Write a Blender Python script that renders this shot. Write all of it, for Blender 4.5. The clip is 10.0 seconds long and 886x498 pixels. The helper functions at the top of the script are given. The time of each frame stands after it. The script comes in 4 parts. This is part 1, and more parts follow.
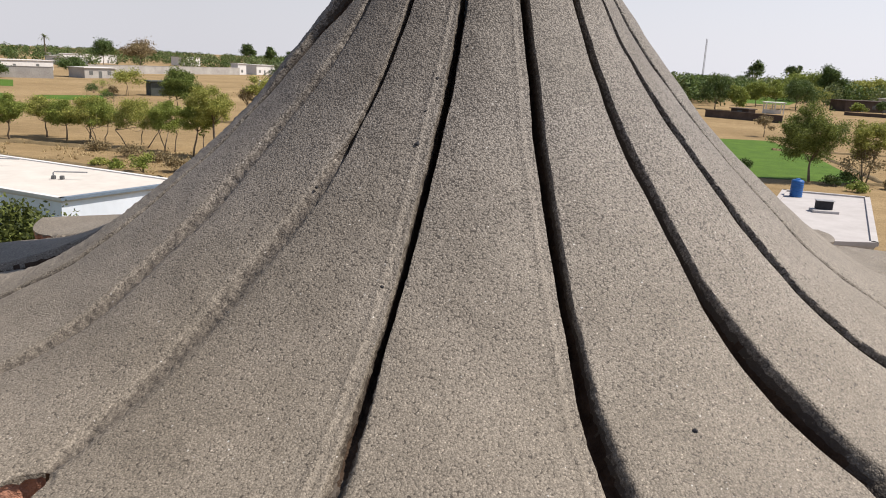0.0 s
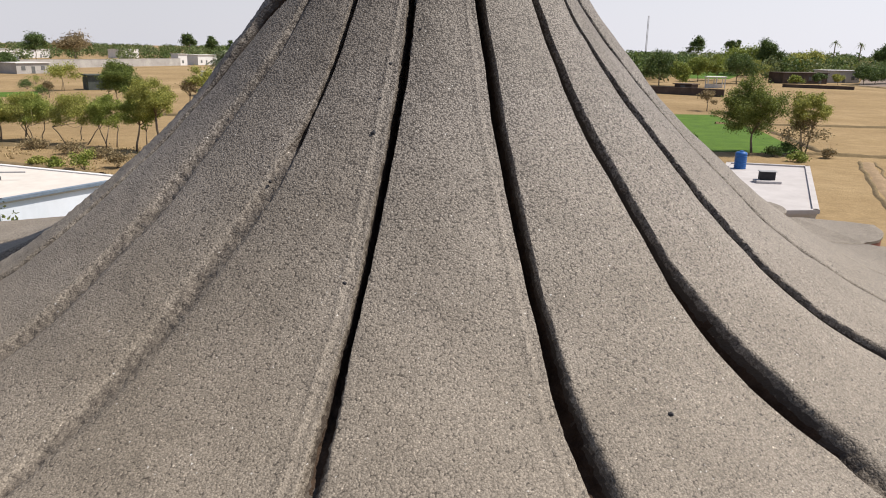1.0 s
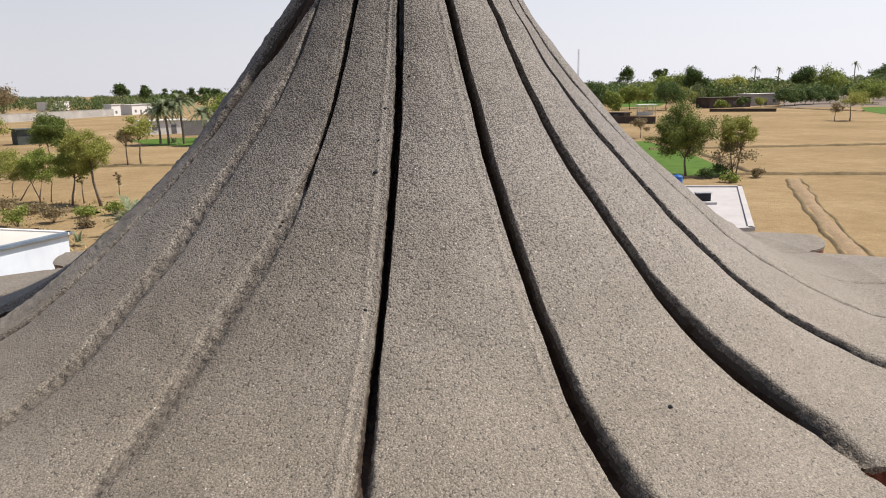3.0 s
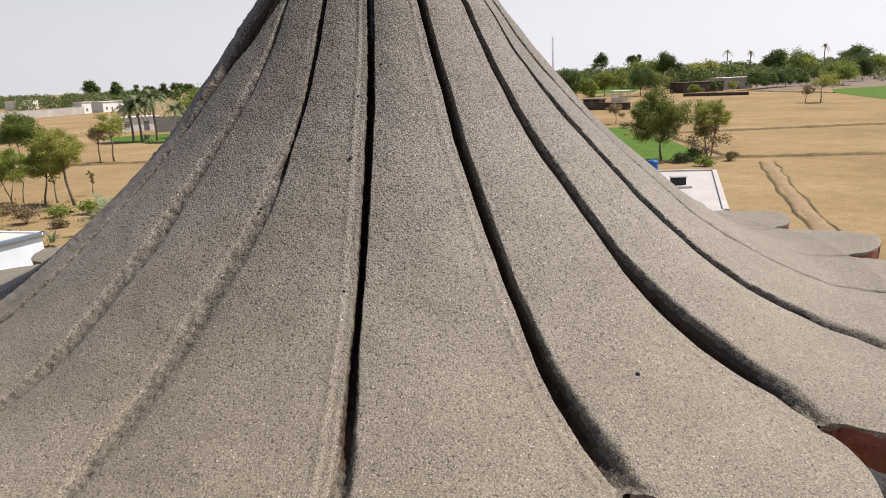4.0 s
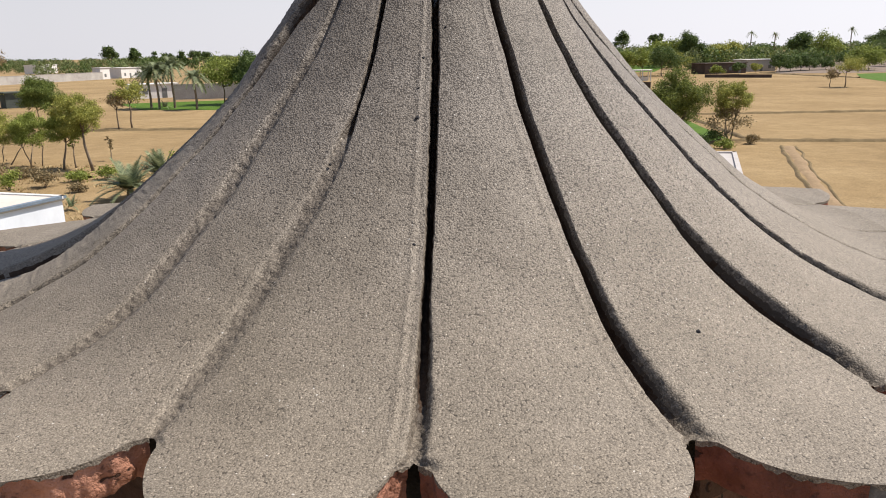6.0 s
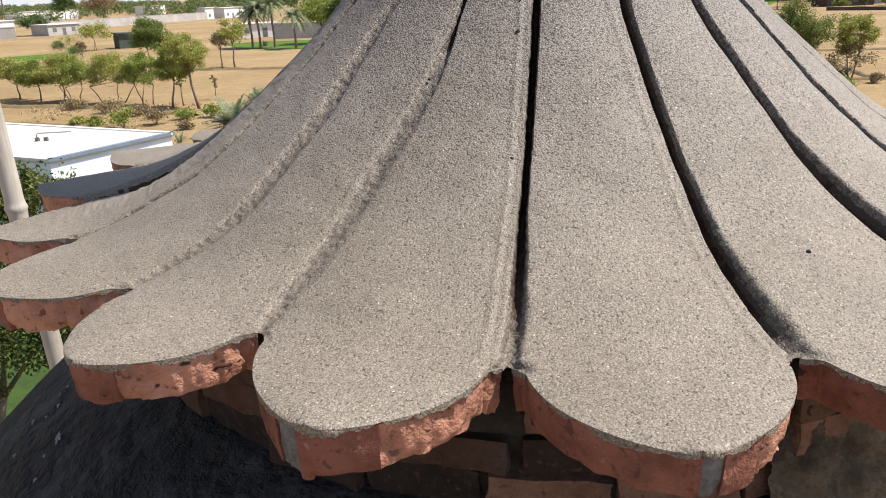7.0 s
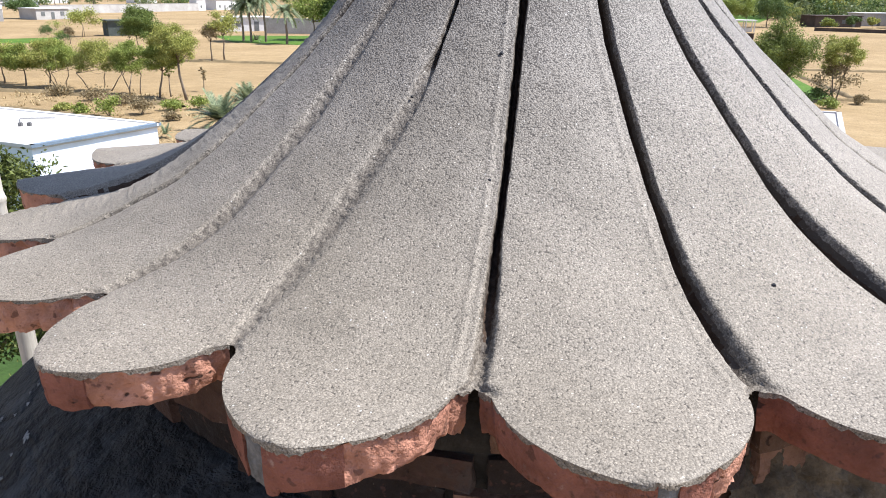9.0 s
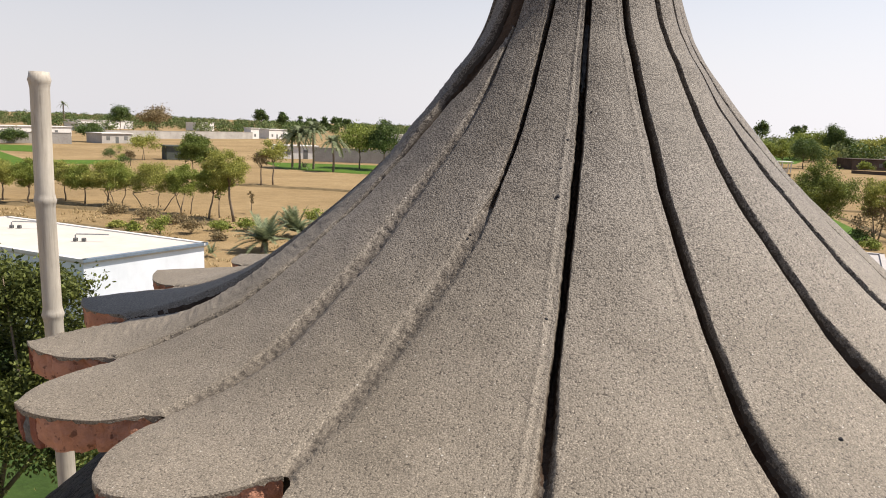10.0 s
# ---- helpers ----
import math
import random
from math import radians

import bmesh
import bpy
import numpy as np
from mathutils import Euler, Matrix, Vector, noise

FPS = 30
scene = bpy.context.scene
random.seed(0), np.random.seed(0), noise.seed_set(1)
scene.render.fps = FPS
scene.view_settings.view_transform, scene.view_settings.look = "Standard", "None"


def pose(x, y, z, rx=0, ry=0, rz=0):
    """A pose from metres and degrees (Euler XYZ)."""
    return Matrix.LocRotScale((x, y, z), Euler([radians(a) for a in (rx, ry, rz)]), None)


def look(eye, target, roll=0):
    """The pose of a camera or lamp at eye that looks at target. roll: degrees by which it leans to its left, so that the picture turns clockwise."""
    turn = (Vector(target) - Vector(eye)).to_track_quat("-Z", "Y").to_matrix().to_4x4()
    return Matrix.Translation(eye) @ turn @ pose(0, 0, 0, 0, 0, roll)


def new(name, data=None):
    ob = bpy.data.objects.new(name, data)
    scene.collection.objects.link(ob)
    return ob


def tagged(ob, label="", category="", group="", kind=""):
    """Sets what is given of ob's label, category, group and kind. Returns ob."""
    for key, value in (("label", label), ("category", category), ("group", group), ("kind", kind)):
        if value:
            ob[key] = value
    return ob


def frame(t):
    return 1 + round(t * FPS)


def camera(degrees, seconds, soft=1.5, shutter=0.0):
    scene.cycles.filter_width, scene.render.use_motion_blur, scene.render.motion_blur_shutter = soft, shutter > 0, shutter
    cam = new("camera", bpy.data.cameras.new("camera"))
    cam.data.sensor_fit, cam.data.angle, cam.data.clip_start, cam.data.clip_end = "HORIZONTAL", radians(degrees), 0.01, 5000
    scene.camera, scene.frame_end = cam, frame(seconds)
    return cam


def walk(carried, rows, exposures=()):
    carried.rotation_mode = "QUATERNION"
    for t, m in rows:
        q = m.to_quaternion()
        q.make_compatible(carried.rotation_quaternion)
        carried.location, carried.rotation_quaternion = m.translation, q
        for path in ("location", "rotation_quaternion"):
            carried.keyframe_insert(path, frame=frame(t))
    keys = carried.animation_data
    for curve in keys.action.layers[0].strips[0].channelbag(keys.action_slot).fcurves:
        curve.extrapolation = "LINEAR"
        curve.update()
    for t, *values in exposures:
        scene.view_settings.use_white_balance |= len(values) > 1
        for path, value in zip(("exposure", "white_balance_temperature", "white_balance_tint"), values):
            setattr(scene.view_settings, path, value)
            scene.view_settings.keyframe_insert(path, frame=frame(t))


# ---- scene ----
BASE = 8.4  # height of the petal ring over the ground

# ---- camera ----
cam = camera(62.25, 10.0, 1.0)
ROWS = [  # seconds, place from the axis at petal height, turn
    (0, 0.2874, -2.0603, 0.5978, 75.817, -2.544, 11.238),
    (0.5, 0.2902, -2.0020, 0.5861, 74.164, -2.628, 6.441),
    (1, 0.2660, -2.0232, 0.5982, 74.745, -0.940, 7.164),
    (1.5, 0.2584, -2.0547, 0.6141, 74.421, 1.268, 5.536),
    (2, 0.2191, -2.1085, 0.5872, 73.567, 0.435, 3.580),
    (2.5, 0.1881, -2.1670, 0.6086, 76.570, 0.203, 1.820),
    (2.7, 0.1653, -2.1432, 0.6106, 77.787, 0.233, 2.438),
    (3.8, 0.1945, -2.1955, 0.6047, 76.419, 4.001, 0.531),
    (4, 0.1812, -2.2002, 0.6025, 76.762, 2.456, 0.506),
    (4.5, 0.1289, -2.2264, 0.5906, 75.615, 1.450, 2.050),
    (5, 0.1047, -2.2310, 0.5832, 74.692, 1.702, 2.723),
    (5.2, 0.0995, -2.2186, 0.5812, 74.109, 1.121, 2.023),
    (6.3, 0.0771, -2.2665, 0.5820, 75.097, 1.083, 1.863),
    (6.5, 0.0815, -2.2643, 0.5786, 73.930, 2.026, 2.373),
    (6.8, 0.0831, -2.2576, 0.5673, 72.650, 2.875, 6.380),
    (7, 0.0714, -2.2771, 0.5329, 70.530, 1.904, 9.146),
    (7.2, 0.0569, -2.2738, 0.5324, 68.744, 0.448, 8.249),
    (7.5, 0.0672, -2.2612, 0.5415, 67.491, 1.790, 7.899),
    (8, 0.0841, -2.2766, 0.5610, 69.999, -0.324, 7.045),
    (8.5, 0.0867, -2.2782, 0.5690, 70.921, -0.558, 7.859),
    (9, 0.0881, -2.2805, 0.5671, 70.696, -0.692, 8.697),
    (9.1, 0.0922, -2.2834, 0.5630, 70.051, -1.050, 9.535),
    (9.2, 0.0834, -2.2825, 0.5729, 70.270, -0.029, 10.576),
    (9.3, 0.0815, -2.2856, 0.5768, 73.741, 0.638, 12.178),
    (9.4, 0.0938, -2.2888, 0.5804, 75.647, 0.319, 13.310),
    (9.5, 0.0939, -2.3053, 0.5855, 77.142, -0.638, 12.046),
    (9.7, 0.0761, -2.3135, 0.5823, 79.177, -1.243, 12.378),
    (10, 0.0489, -2.3082, 0.5898, 80.490, -2.063, 11.872),
]
walk(cam, [(t, pose(x, y, z + BASE, rx, ry, rz)) for t, x, y, z, rx, ry, rz in ROWS],
     [(0.0, 0.30, 6550, 11), (2.5, 0.34, 6500, 11), (4.0, 0.40, 6700, 11), (6.5, 0.44, 6600, 11), (7.0, 0.74, 6400, 11), (7.4, 1.06, 5950, 10), (9.0, 1.10, 5800, 10), (9.7, 0.54, 6600, 11), (10.0, 0.48, 6800, 11)])

# ---- world and sun ----
SUN_ELEVATION, SUN_AZIMUTH = 56.5, 75.0  # azimuth from +y towards +x
world = bpy.data.worlds.new("world")
scene.world = world
world.use_nodes = True
wn = world.node_tree.nodes
wl = world.node_tree.links
sky = wn.new("ShaderNodeTexSky")
sky.sky_type = "NISHITA"
sky.sun_disc = False
sky.sun_elevation = radians(SUN_ELEVATION)
sky.sun_rotation = radians(SUN_AZIMUTH)
sky.air_density, sky.dust_density, sky.ozone_density = 1.0, 0.6, 1.0
haze = wn.new("ShaderNodeMix")  # pale dry-season haze, thickest near the horizon
haze.data_type = "RGBA"
way = wn.new("ShaderNodeTexCoord")
split = wn.new("ShaderNodeSeparateXYZ")
wl.new(way.outputs["Generated"], split.inputs[0])
thick = wn.new("ShaderNodeMapRange")
thick.interpolation_type = "SMOOTHSTEP"
for socket, value in zip(("From Min", "From Max", "To Min", "To Max"), (0.0, 0.5, 0.95, 0.05)):
    thick.inputs[socket].default_value = value
wl.new(split.outputs[2], thick.inputs[0])
wl.new(thick.outputs[0], haze.inputs[0])
wl.new(sky.outputs[0], haze.inputs[6])
haze.inputs[7].default_value = (6.6, 6.65, 7.2, 1)
glow = wn.new("ShaderNodeMapRange")  # the haze is brighter on the sun's side
for socket, value in zip(("From Min", "From Max", "To Min", "To Max"), (-0.5, 0.7, 0.97, 1.3)):
    glow.inputs[socket].default_value = value
wl.new(split.outputs[0], glow.inputs[0])
bright = wn.new("ShaderNodeVectorMath")
bright.operation = "SCALE"
wl.new(haze.outputs[2], bright.inputs[0])
wl.new(glow.outputs[0], bright.inputs["Scale"])
wl.new(bright.outputs[0], wn["Background"].inputs[0])
wn["Background"].inputs[1].default_value = 0.085
sun_data = bpy.data.lights.new("sun", "SUN")
sun_data.energy, sun_data.angle, sun_data.color = 5.0, radians(0.6), (1.0, 0.93, 0.83)
sun = new("sun", sun_data)
se, sa = radians(SUN_ELEVATION), radians(SUN_AZIMUTH)
sun_way = Vector((math.sin(sa) * math.cos(se), math.cos(sa) * math.cos(se), math.sin(se)))
sun.matrix_world = look(sun_way * 60, (0, 0, 0))

# ---- materials ----


class Mat:
    """A node material with a few short cuts."""

    def __init__(self, name, rough=0.9, spec=0.3):
        self.m = bpy.data.materials.new(name)
        self.m.use_nodes = True
        self.t = self.m.node_tree
        self.b = self.t.nodes["Principled BSDF"]
        self.b.inputs["Roughness"].default_value = rough
        self.b.inputs["Specular IOR Level"].default_value = spec
        self.co = self.t.nodes.new("ShaderNodeTexCoord").outputs["Object"]

    def node(self, kind, **values):
        n = self.t.nodes.new(kind)
        for k, v in values.items():
            n.inputs[k.replace("_", " ")].default_value = v
        return n

    def link(self, a, b):
        self.t.links.new(a, b)

    def noise(self, scale, detail=4.0, rough=0.6, stretch=None):
        n = self.node("ShaderNodeTexNoise", Scale=scale, Detail=detail, Roughness=rough)
        src = self.co
        if stretch:
            mp = self.node("ShaderNodeMapping", Scale=stretch)
            self.link(src, mp.inputs[0])
            src = mp.outputs[0]
        self.link(src, n.inputs["Vector"])
        return n.outputs[0]

    def cells(self, scale, feature="F1", out=0):
        n = self.node("ShaderNodeTexVoronoi", Scale=scale)
        n.feature = feature
        self.link(self.co, n.inputs["Vector"])
        return n.outputs[out]

    def ramp(self, src, stops):
        r = self.t.nodes.new("ShaderNodeValToRGB")
        el = r.color_ramp.elements
        while len(el) < len(stops):
            el.new(0.5)
        for e, (pos, c) in zip(el, stops):
            e.position = pos
            e.color = (*c, 1) if len(c) == 3 else c
        self.link(src, r.inputs[0])
        return r.outputs[0]

    def mix(self, fac, a, b, blend="MIX"):
        n = self.t.nodes.new("ShaderNodeMix")
        n.data_type, n.blend_type = "RGBA", blend
        for i, v in ((0, fac), (6, a), (7, b)):
            if isinstance(v, (int, float)):
                n.inputs[i].default_value = v
            elif isinstance(v, tuple):
                n.inputs[i].default_value = (*v, 1)
            else:
                self.link(v, n.inputs[i])
        return n.outputs[2]

    def colour(self, c):
        if isinstance(c, tuple):
            self.b.inputs["Base Color"].default_value = (*c, 1)
        else:
            self.link(c, self.b.inputs["Base Color"])
        return self

    def bump(self, src, strength=0.4, dist=0.01):
        n = self.node("ShaderNodeBump", Strength=strength, Distance=dist)
        old = self.b.inputs["Normal"].links
        if old:
            self.link(old[0].from_socket, n.inputs["Normal"])
        self.link(src, n.inputs["Height"])
        self.link(n.outputs[0], self.b.inputs["Normal"])
        return self

    def random(self):
        return self.t.nodes.new("ShaderNodeObjectInfo").outputs["Random"]

    def island(self):
        return self.t.nodes.new("ShaderNodeNewGeometry").outputs["Random Per Island"]


def make_plaster(name, shade_mix=0.0, low=0.36, high=0.54):
    """Washed pebble-dash: small pale stones in a darker sandy cement, rougher up the spire."""
    m = Mat(name, 0.7, 0.45)
    split = m.t.nodes.new("ShaderNodeSeparateXYZ")
    m.link(m.co, split.inputs[0])

    def rising(low, high, z0=0.10, z1=0.5):
        n = m.node("ShaderNodeMapRange")
        for socket, value in zip(("From Min", "From Max", "To Min", "To Max"), (z0, z1, low, high)):
            n.inputs[socket].default_value = value
        m.link(split.outputs[2], n.inputs[0])
        return n.outputs[0]

    # tanner on the flat lobes, greyer on the steep upper part
    cement = m.mix(rising(0.0, 1.0), (0.212, 0.186, 0.152), (0.212, 0.193, 0.172))
    c = m.mix(1.0, cement, m.ramp(m.noise(1.9, 5, 0.6), [(0.3, (0.90, 0.89, 0.87)), (0.7, (1.10, 1.10, 1.11))]), "MULTIPLY")
    c = m.mix(1.0, c, m.ramp(m.noise(7.0, 5, 0.65), [(0.3, (0.88, 0.87, 0.86)), (0.7, (1.09, 1.09, 1.10))]), "MULTIPLY")
    stone = m.ramp(m.cells(340, "F1", 1), [(0.0, (0.36, 0.34, 0.31)), (0.3, (0.76, 0.74, 0.71)), (0.6, (1.06, 1.04, 1.01)), (0.88, (1.40, 1.38, 1.34)), (0.95, (2.0, 1.98, 1.94)), (1.0, (3.6, 3.6, 3.6))])
    c = m.mix(0.6, c, stone, "MULTIPLY")
    c = m.mix(0.48, c, m.ramp(m.cells(340), [(0.42, (1.12, 1.12, 1.12)), (0.78, (0.42, 0.39, 0.36))]), "MULTIPLY")
    c = m.mix(0.6, c, m.ramp(m.noise(420, 2, 0.7), [(0.36, (0.55, 0.53, 0.5)), (0.62, (1.28, 1.28, 1.28))]), "MULTIPLY")
    # washed out hollows between larger stones: few on the lobes, many on the steep upper part
    sunk = m.t.nodes.new("ShaderNodeMath")
    m.link(m.cells(250), sunk.inputs[0])
    m.link(rising(-0.22, -0.01), sunk.inputs[1])
    pit = m.ramp(sunk.outputs[0], [(0.50, (1, 1, 1)), (0.66, (0.12, 0.10, 0.085))])
    c = m.mix(0.75, c, pit, "MULTIPLY")
    c = m.mix(m.ramp(m.cells(400, "F1", 1), [(0.95, (0, 0, 0)), (0.965, (0.6, 0.6, 0.6))]), c, (0.62, 0.60, 0.56))  # pale bare stones, with their glints painted in
    if shade_mix:
        c = m.mix(m.ramp(m.noise(140, 3, 0.7), [(low, (0, 0, 0)), (high, (shade_mix, shade_mix, shade_mix))]), c, (0.053, 0.040, 0.030))
    m.colour(c)
    m.bump(m.cells(340), 0.32, -0.0018)
    m.bump(m.ramp(sunk.outputs[0], [(0.2, (1, 1, 1)), (0.7, (0, 0, 0))]), 0.36, 0.0024)
    m.bump(m.noise(36, 4), 0.25, 0.008)
    return m.m


def make_brick(name, low, high, soot):
    m = Mat(name, 0.92, 0.2)
    tone = m.ramp(m.random(), [(0.0, low), (1.0, high)])
    c = m.mix(0.85, tone, m.ramp(m.noise(11, 6, 0.7), [(0.3, (0.5, 0.45, 0.42)), (0.6, (1.15, 1.15, 1.15))]), "MULTIPLY")
    c = m.mix(m.ramp(m.noise(5, 5, 0.7), [(0.55, (0, 0, 0)), (0.72, (soot, soot, soot))]), c, (0.07, 0.06, 0.055))
    c = m.mix(m.ramp(m.noise(55, 2), [(0.6, (0, 0, 0)), (0.68, (0.7, 0.7, 0.7))]), c, (0.09, 0.045, 0.035))
    c = m.mix(m.ramp(m.noise(33, 4), [(0.66, (0, 0, 0)), (0.74, (0.5, 0.5, 0.5))]), c, (0.45, 0.34, 0.27))
    hole = m.noise(26, 2, 0.5, (1.0, 1.0, 1.6))
    c = m.mix(m.ramp(hole, [(0.70, (0, 0, 0)), (0.735, (0.9, 0.9, 0.9))]), c, (0.035, 0.022, 0.018))
    c = m.mix(m.ramp(m.noise(9, 6, 0.75), [(0.62, (0, 0, 0)), (0.75, (0.55, 0.55, 0.55))]), c, (0.22, 0.19, 0.165))
    m.colour(c)
    m.bump(m.ramp(hole, [(0.69, (1, 1, 1)), (0.74, (0, 0, 0))]), 0.6, 0.01)
    m.bump(m.noise(40, 5, 0.7), 1.0, 0.012)
    m.bump(m.noise(120, 3, 0.7), 0.7, 0.004)
    return m.m


def make_rough(name, dark, light, scale, fine, rough=0.95, bump=0.5, dist=0.01):
    m = Mat(name, rough, 0.2)
    c = m.ramp(m.noise(scale, 6, 0.65), [(0.3, dark), (0.7, light)])
    c = m.mix(0.45, c, m.ramp(m.noise(fine, 3, 0.7), [(0.3, (0.55, 0.55, 0.55)), (0.7, (1.35, 1.35, 1.35))]), "MULTIPLY")
    m.colour(c)
    m.bump(m.noise(fine * 0.7, 4), bump, dist)
    return m.m


def make_paint(name, dark, light, rough=0.85):
    """Limewash or paint: faint streaks and patches over a plain coat."""
    m = Mat(name, rough, 0.25)
    c = m.ramp(m.noise(0.9, 6, 0.65), [(0.3, dark), (0.7, light)])
    c = m.mix(0.3, c, m.ramp(m.noise(2.2, 5, 0.7, (1, 1, 0.25)), [(0.35, (0.86, 0.85, 0.83)), (0.65, (1.06, 1.06, 1.06))]), "MULTIPLY")
    m.colour(c)
    m.bump(m.noise(14, 4), 0.15, 0.008)
    return m.m


def make_leaf(name, dark, light):
    m = Mat(name, 0.6, 0.25)
    c = m.ramp(m.island(), [(0.0, dark), (0.7, light), (1.0, tuple(min(1, v * 1.35) for v in light))])
    m.colour(c)
    tr = m.t.nodes.new("ShaderNodeBsdfTranslucent")
    m.link(c, tr.inputs[0])
    mx = m.t.nodes.new("ShaderNodeMixShader")
    mx.inputs[0].default_value = 0.28
    m.link(m.b.outputs[0], mx.inputs[1])
    m.link(tr.outputs[0], mx.inputs[2])
    m.link(mx.outputs[0], m.t.nodes["Material Output"].inputs[0])
    return m.m


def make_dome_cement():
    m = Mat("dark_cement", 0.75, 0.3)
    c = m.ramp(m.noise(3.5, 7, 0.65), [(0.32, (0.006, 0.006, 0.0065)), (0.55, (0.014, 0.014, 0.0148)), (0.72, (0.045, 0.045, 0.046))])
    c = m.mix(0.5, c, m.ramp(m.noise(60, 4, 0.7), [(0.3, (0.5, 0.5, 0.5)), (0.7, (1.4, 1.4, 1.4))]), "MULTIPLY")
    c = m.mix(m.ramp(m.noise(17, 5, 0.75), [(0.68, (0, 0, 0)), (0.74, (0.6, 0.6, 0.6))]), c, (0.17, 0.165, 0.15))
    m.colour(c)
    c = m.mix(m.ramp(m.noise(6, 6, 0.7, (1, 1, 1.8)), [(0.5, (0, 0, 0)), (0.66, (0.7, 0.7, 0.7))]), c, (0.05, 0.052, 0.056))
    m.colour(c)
    smear = m.noise(9, 5, 0.6, (1.0, 1.0, 2.2))
    m.bump(m.ramp(smear, [(0.40, (0, 0, 0)), (0.52, (0.7, 0.7, 0.7)), (0.60, (1, 1, 1))]), 0.9, 0.03)
    m.bump(m.noise(30, 5, 0.65), 0.7, 0.02)
    m.bump(m.noise(110, 3, 0.65), 0.4, 0.004)
    return m.m


PLASTER = make_plaster("aggregate_plaster")
GRITTY_SHADE = make_plaster("grit_and_shade_plaster", 0.55)  # dark grit and the shade of the shallow grooves, both in the colour
SHADE_EDGE = make_plaster("speckled_shade_edge", 0.96, 0.26, 0.40)  # speckled border of the painted shade, along the edges of the deep grooves
FLUTE = make_rough("flute_shade", (0.029, 0.018, 0.012), (0.088, 0.059, 0.041), 25, 230, 0.95, 1.0, 0.006)
BRICK = make_brick("red_brick", (0.215, 0.088, 0.062), (0.285, 0.122, 0.086), 0.5)
BRICK_RAW_SUNLIT = make_brick("broken_brick", (0.42, 0.205, 0.14), (0.52, 0.275, 0.19), 0.2)
BRICK_SOOT_SHADE = make_brick("sooty_shaded_brick", (0.022, 0.018, 0.016), (0.10, 0.056, 0.040), 0.95)
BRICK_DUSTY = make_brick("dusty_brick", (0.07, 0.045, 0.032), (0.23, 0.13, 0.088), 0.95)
MORTAR = make_rough("mortar", (0.06, 0.06, 0.06), (0.22, 0.215, 0.21), 32, 120)
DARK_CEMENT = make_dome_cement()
SPLASH = make_rough("dried_mortar", (0.16, 0.16, 0.155), (0.34, 0.33, 0.31), 60, 200)
def make_soil():
    m = Mat("dry_stubble", 1.0, 0.1)
    c = m.ramp(m.noise(0.06, 6, 0.65), [(0.3, (0.222, 0.157, 0.084)), (0.5, (0.284, 0.205, 0.112)), (0.7, (0.348, 0.258, 0.147))])
    c = m.mix(0.7, c, m.ramp(m.noise(0.7, 6, 0.75), [(0.3, (0.72, 0.70, 0.66)), (0.65, (1.15, 1.14, 1.12))]), "MULTIPLY")
    c = m.mix(0.55, c, m.ramp(m.noise(6.0, 4, 0.8), [(0.3, (0.5, 0.48, 0.44)), (0.7, (1.35, 1.34, 1.3))]), "MULTIPLY")
    m.colour(c)
    m.bump(m.noise(5.0, 5, 0.7), 0.8, 0.12)
    return m.m


SOIL = make_soil()
BUND = make_rough("grassy_earth_bund", (0.115, 0.085, 0.045), (0.21, 0.155, 0.085), 0.8, 6, 1.0, 0.8, 0.08)
TRACK = make_rough("trodden_earth", (0.22, 0.155, 0.092), (0.31, 0.222, 0.135), 0.8, 6, 1.0, 0.6, 0.05)
GREEN = make_rough("green_crop", (0.045, 0.095, 0.008), (0.085, 0.155, 0.014), 0.5, 5, 0.9, 0.6, 0.1)
LAWN = make_rough("lawn", (0.022, 0.045, 0.008), (0.05, 0.085, 0.018), 0.6, 8, 0.9, 0.6, 0.05)
WHITE = make_paint("white_lime_plaster", (0.56, 0.545, 0.53), (0.68, 0.665, 0.65))
ROOF_R = make_paint("pale_roof_coat", (0.38, 0.355, 0.345), (0.46, 0.435, 0.425))
GREY_WALL = make_rough("grey_cement_wall", (0.32, 0.30, 0.28), (0.46, 0.44, 0.41), 0.3, 4, 0.9, 0.3, 0.02)
SHADED_BRICK = make_rough("shaded_brick", (0.055, 0.042, 0.036), (0.12, 0.09, 0.075), 0.4, 5)
SHUTTER = make_rough("faded_shutter", (0.10, 0.105, 0.105), (0.18, 0.18, 0.175), 1, 9)
BLUE = make_rough("blue_paint", (0.12, 0.16, 0.21), (0.19, 0.235, 0.29), 2, 20, 0.6, 0.1, 0.005)
TANK = make_rough("blue_plastic", (0.02, 0.09, 0.28), (0.035, 0.13, 0.36), 2, 20, 0.4, 0.05, 0.005)
BARK = make_rough("bark", (0.12, 0.09, 0.065), (0.25, 0.20, 0.15), 3, 20, 0.95, 0.8, 0.03)
def make_bamboo():
    m = Mat("dry_bamboo", 0.6, 0.3)
    streak = m.noise(5.0, 6, 0.75, (14, 14, 0.7))
    c = m.ramp(streak, [(0.3, (0.30, 0.27, 0.23)), (0.45, (0.46, 0.42, 0.36)), (0.7, (0.57, 0.535, 0.47))])
    c = m.mix(0.5, c, m.ramp(m.noise(3.0, 5, 0.6), [(0.35, (0.6, 0.6, 0.62)), (0.65, (1.1, 1.08, 1.05))]), "MULTIPLY")
    m.colour(c)
    m.bump(streak, 0.22, 0.004)
    m.bump(m.noise(40, 4, 0.7), 0.35, 0.004)
    return m.m


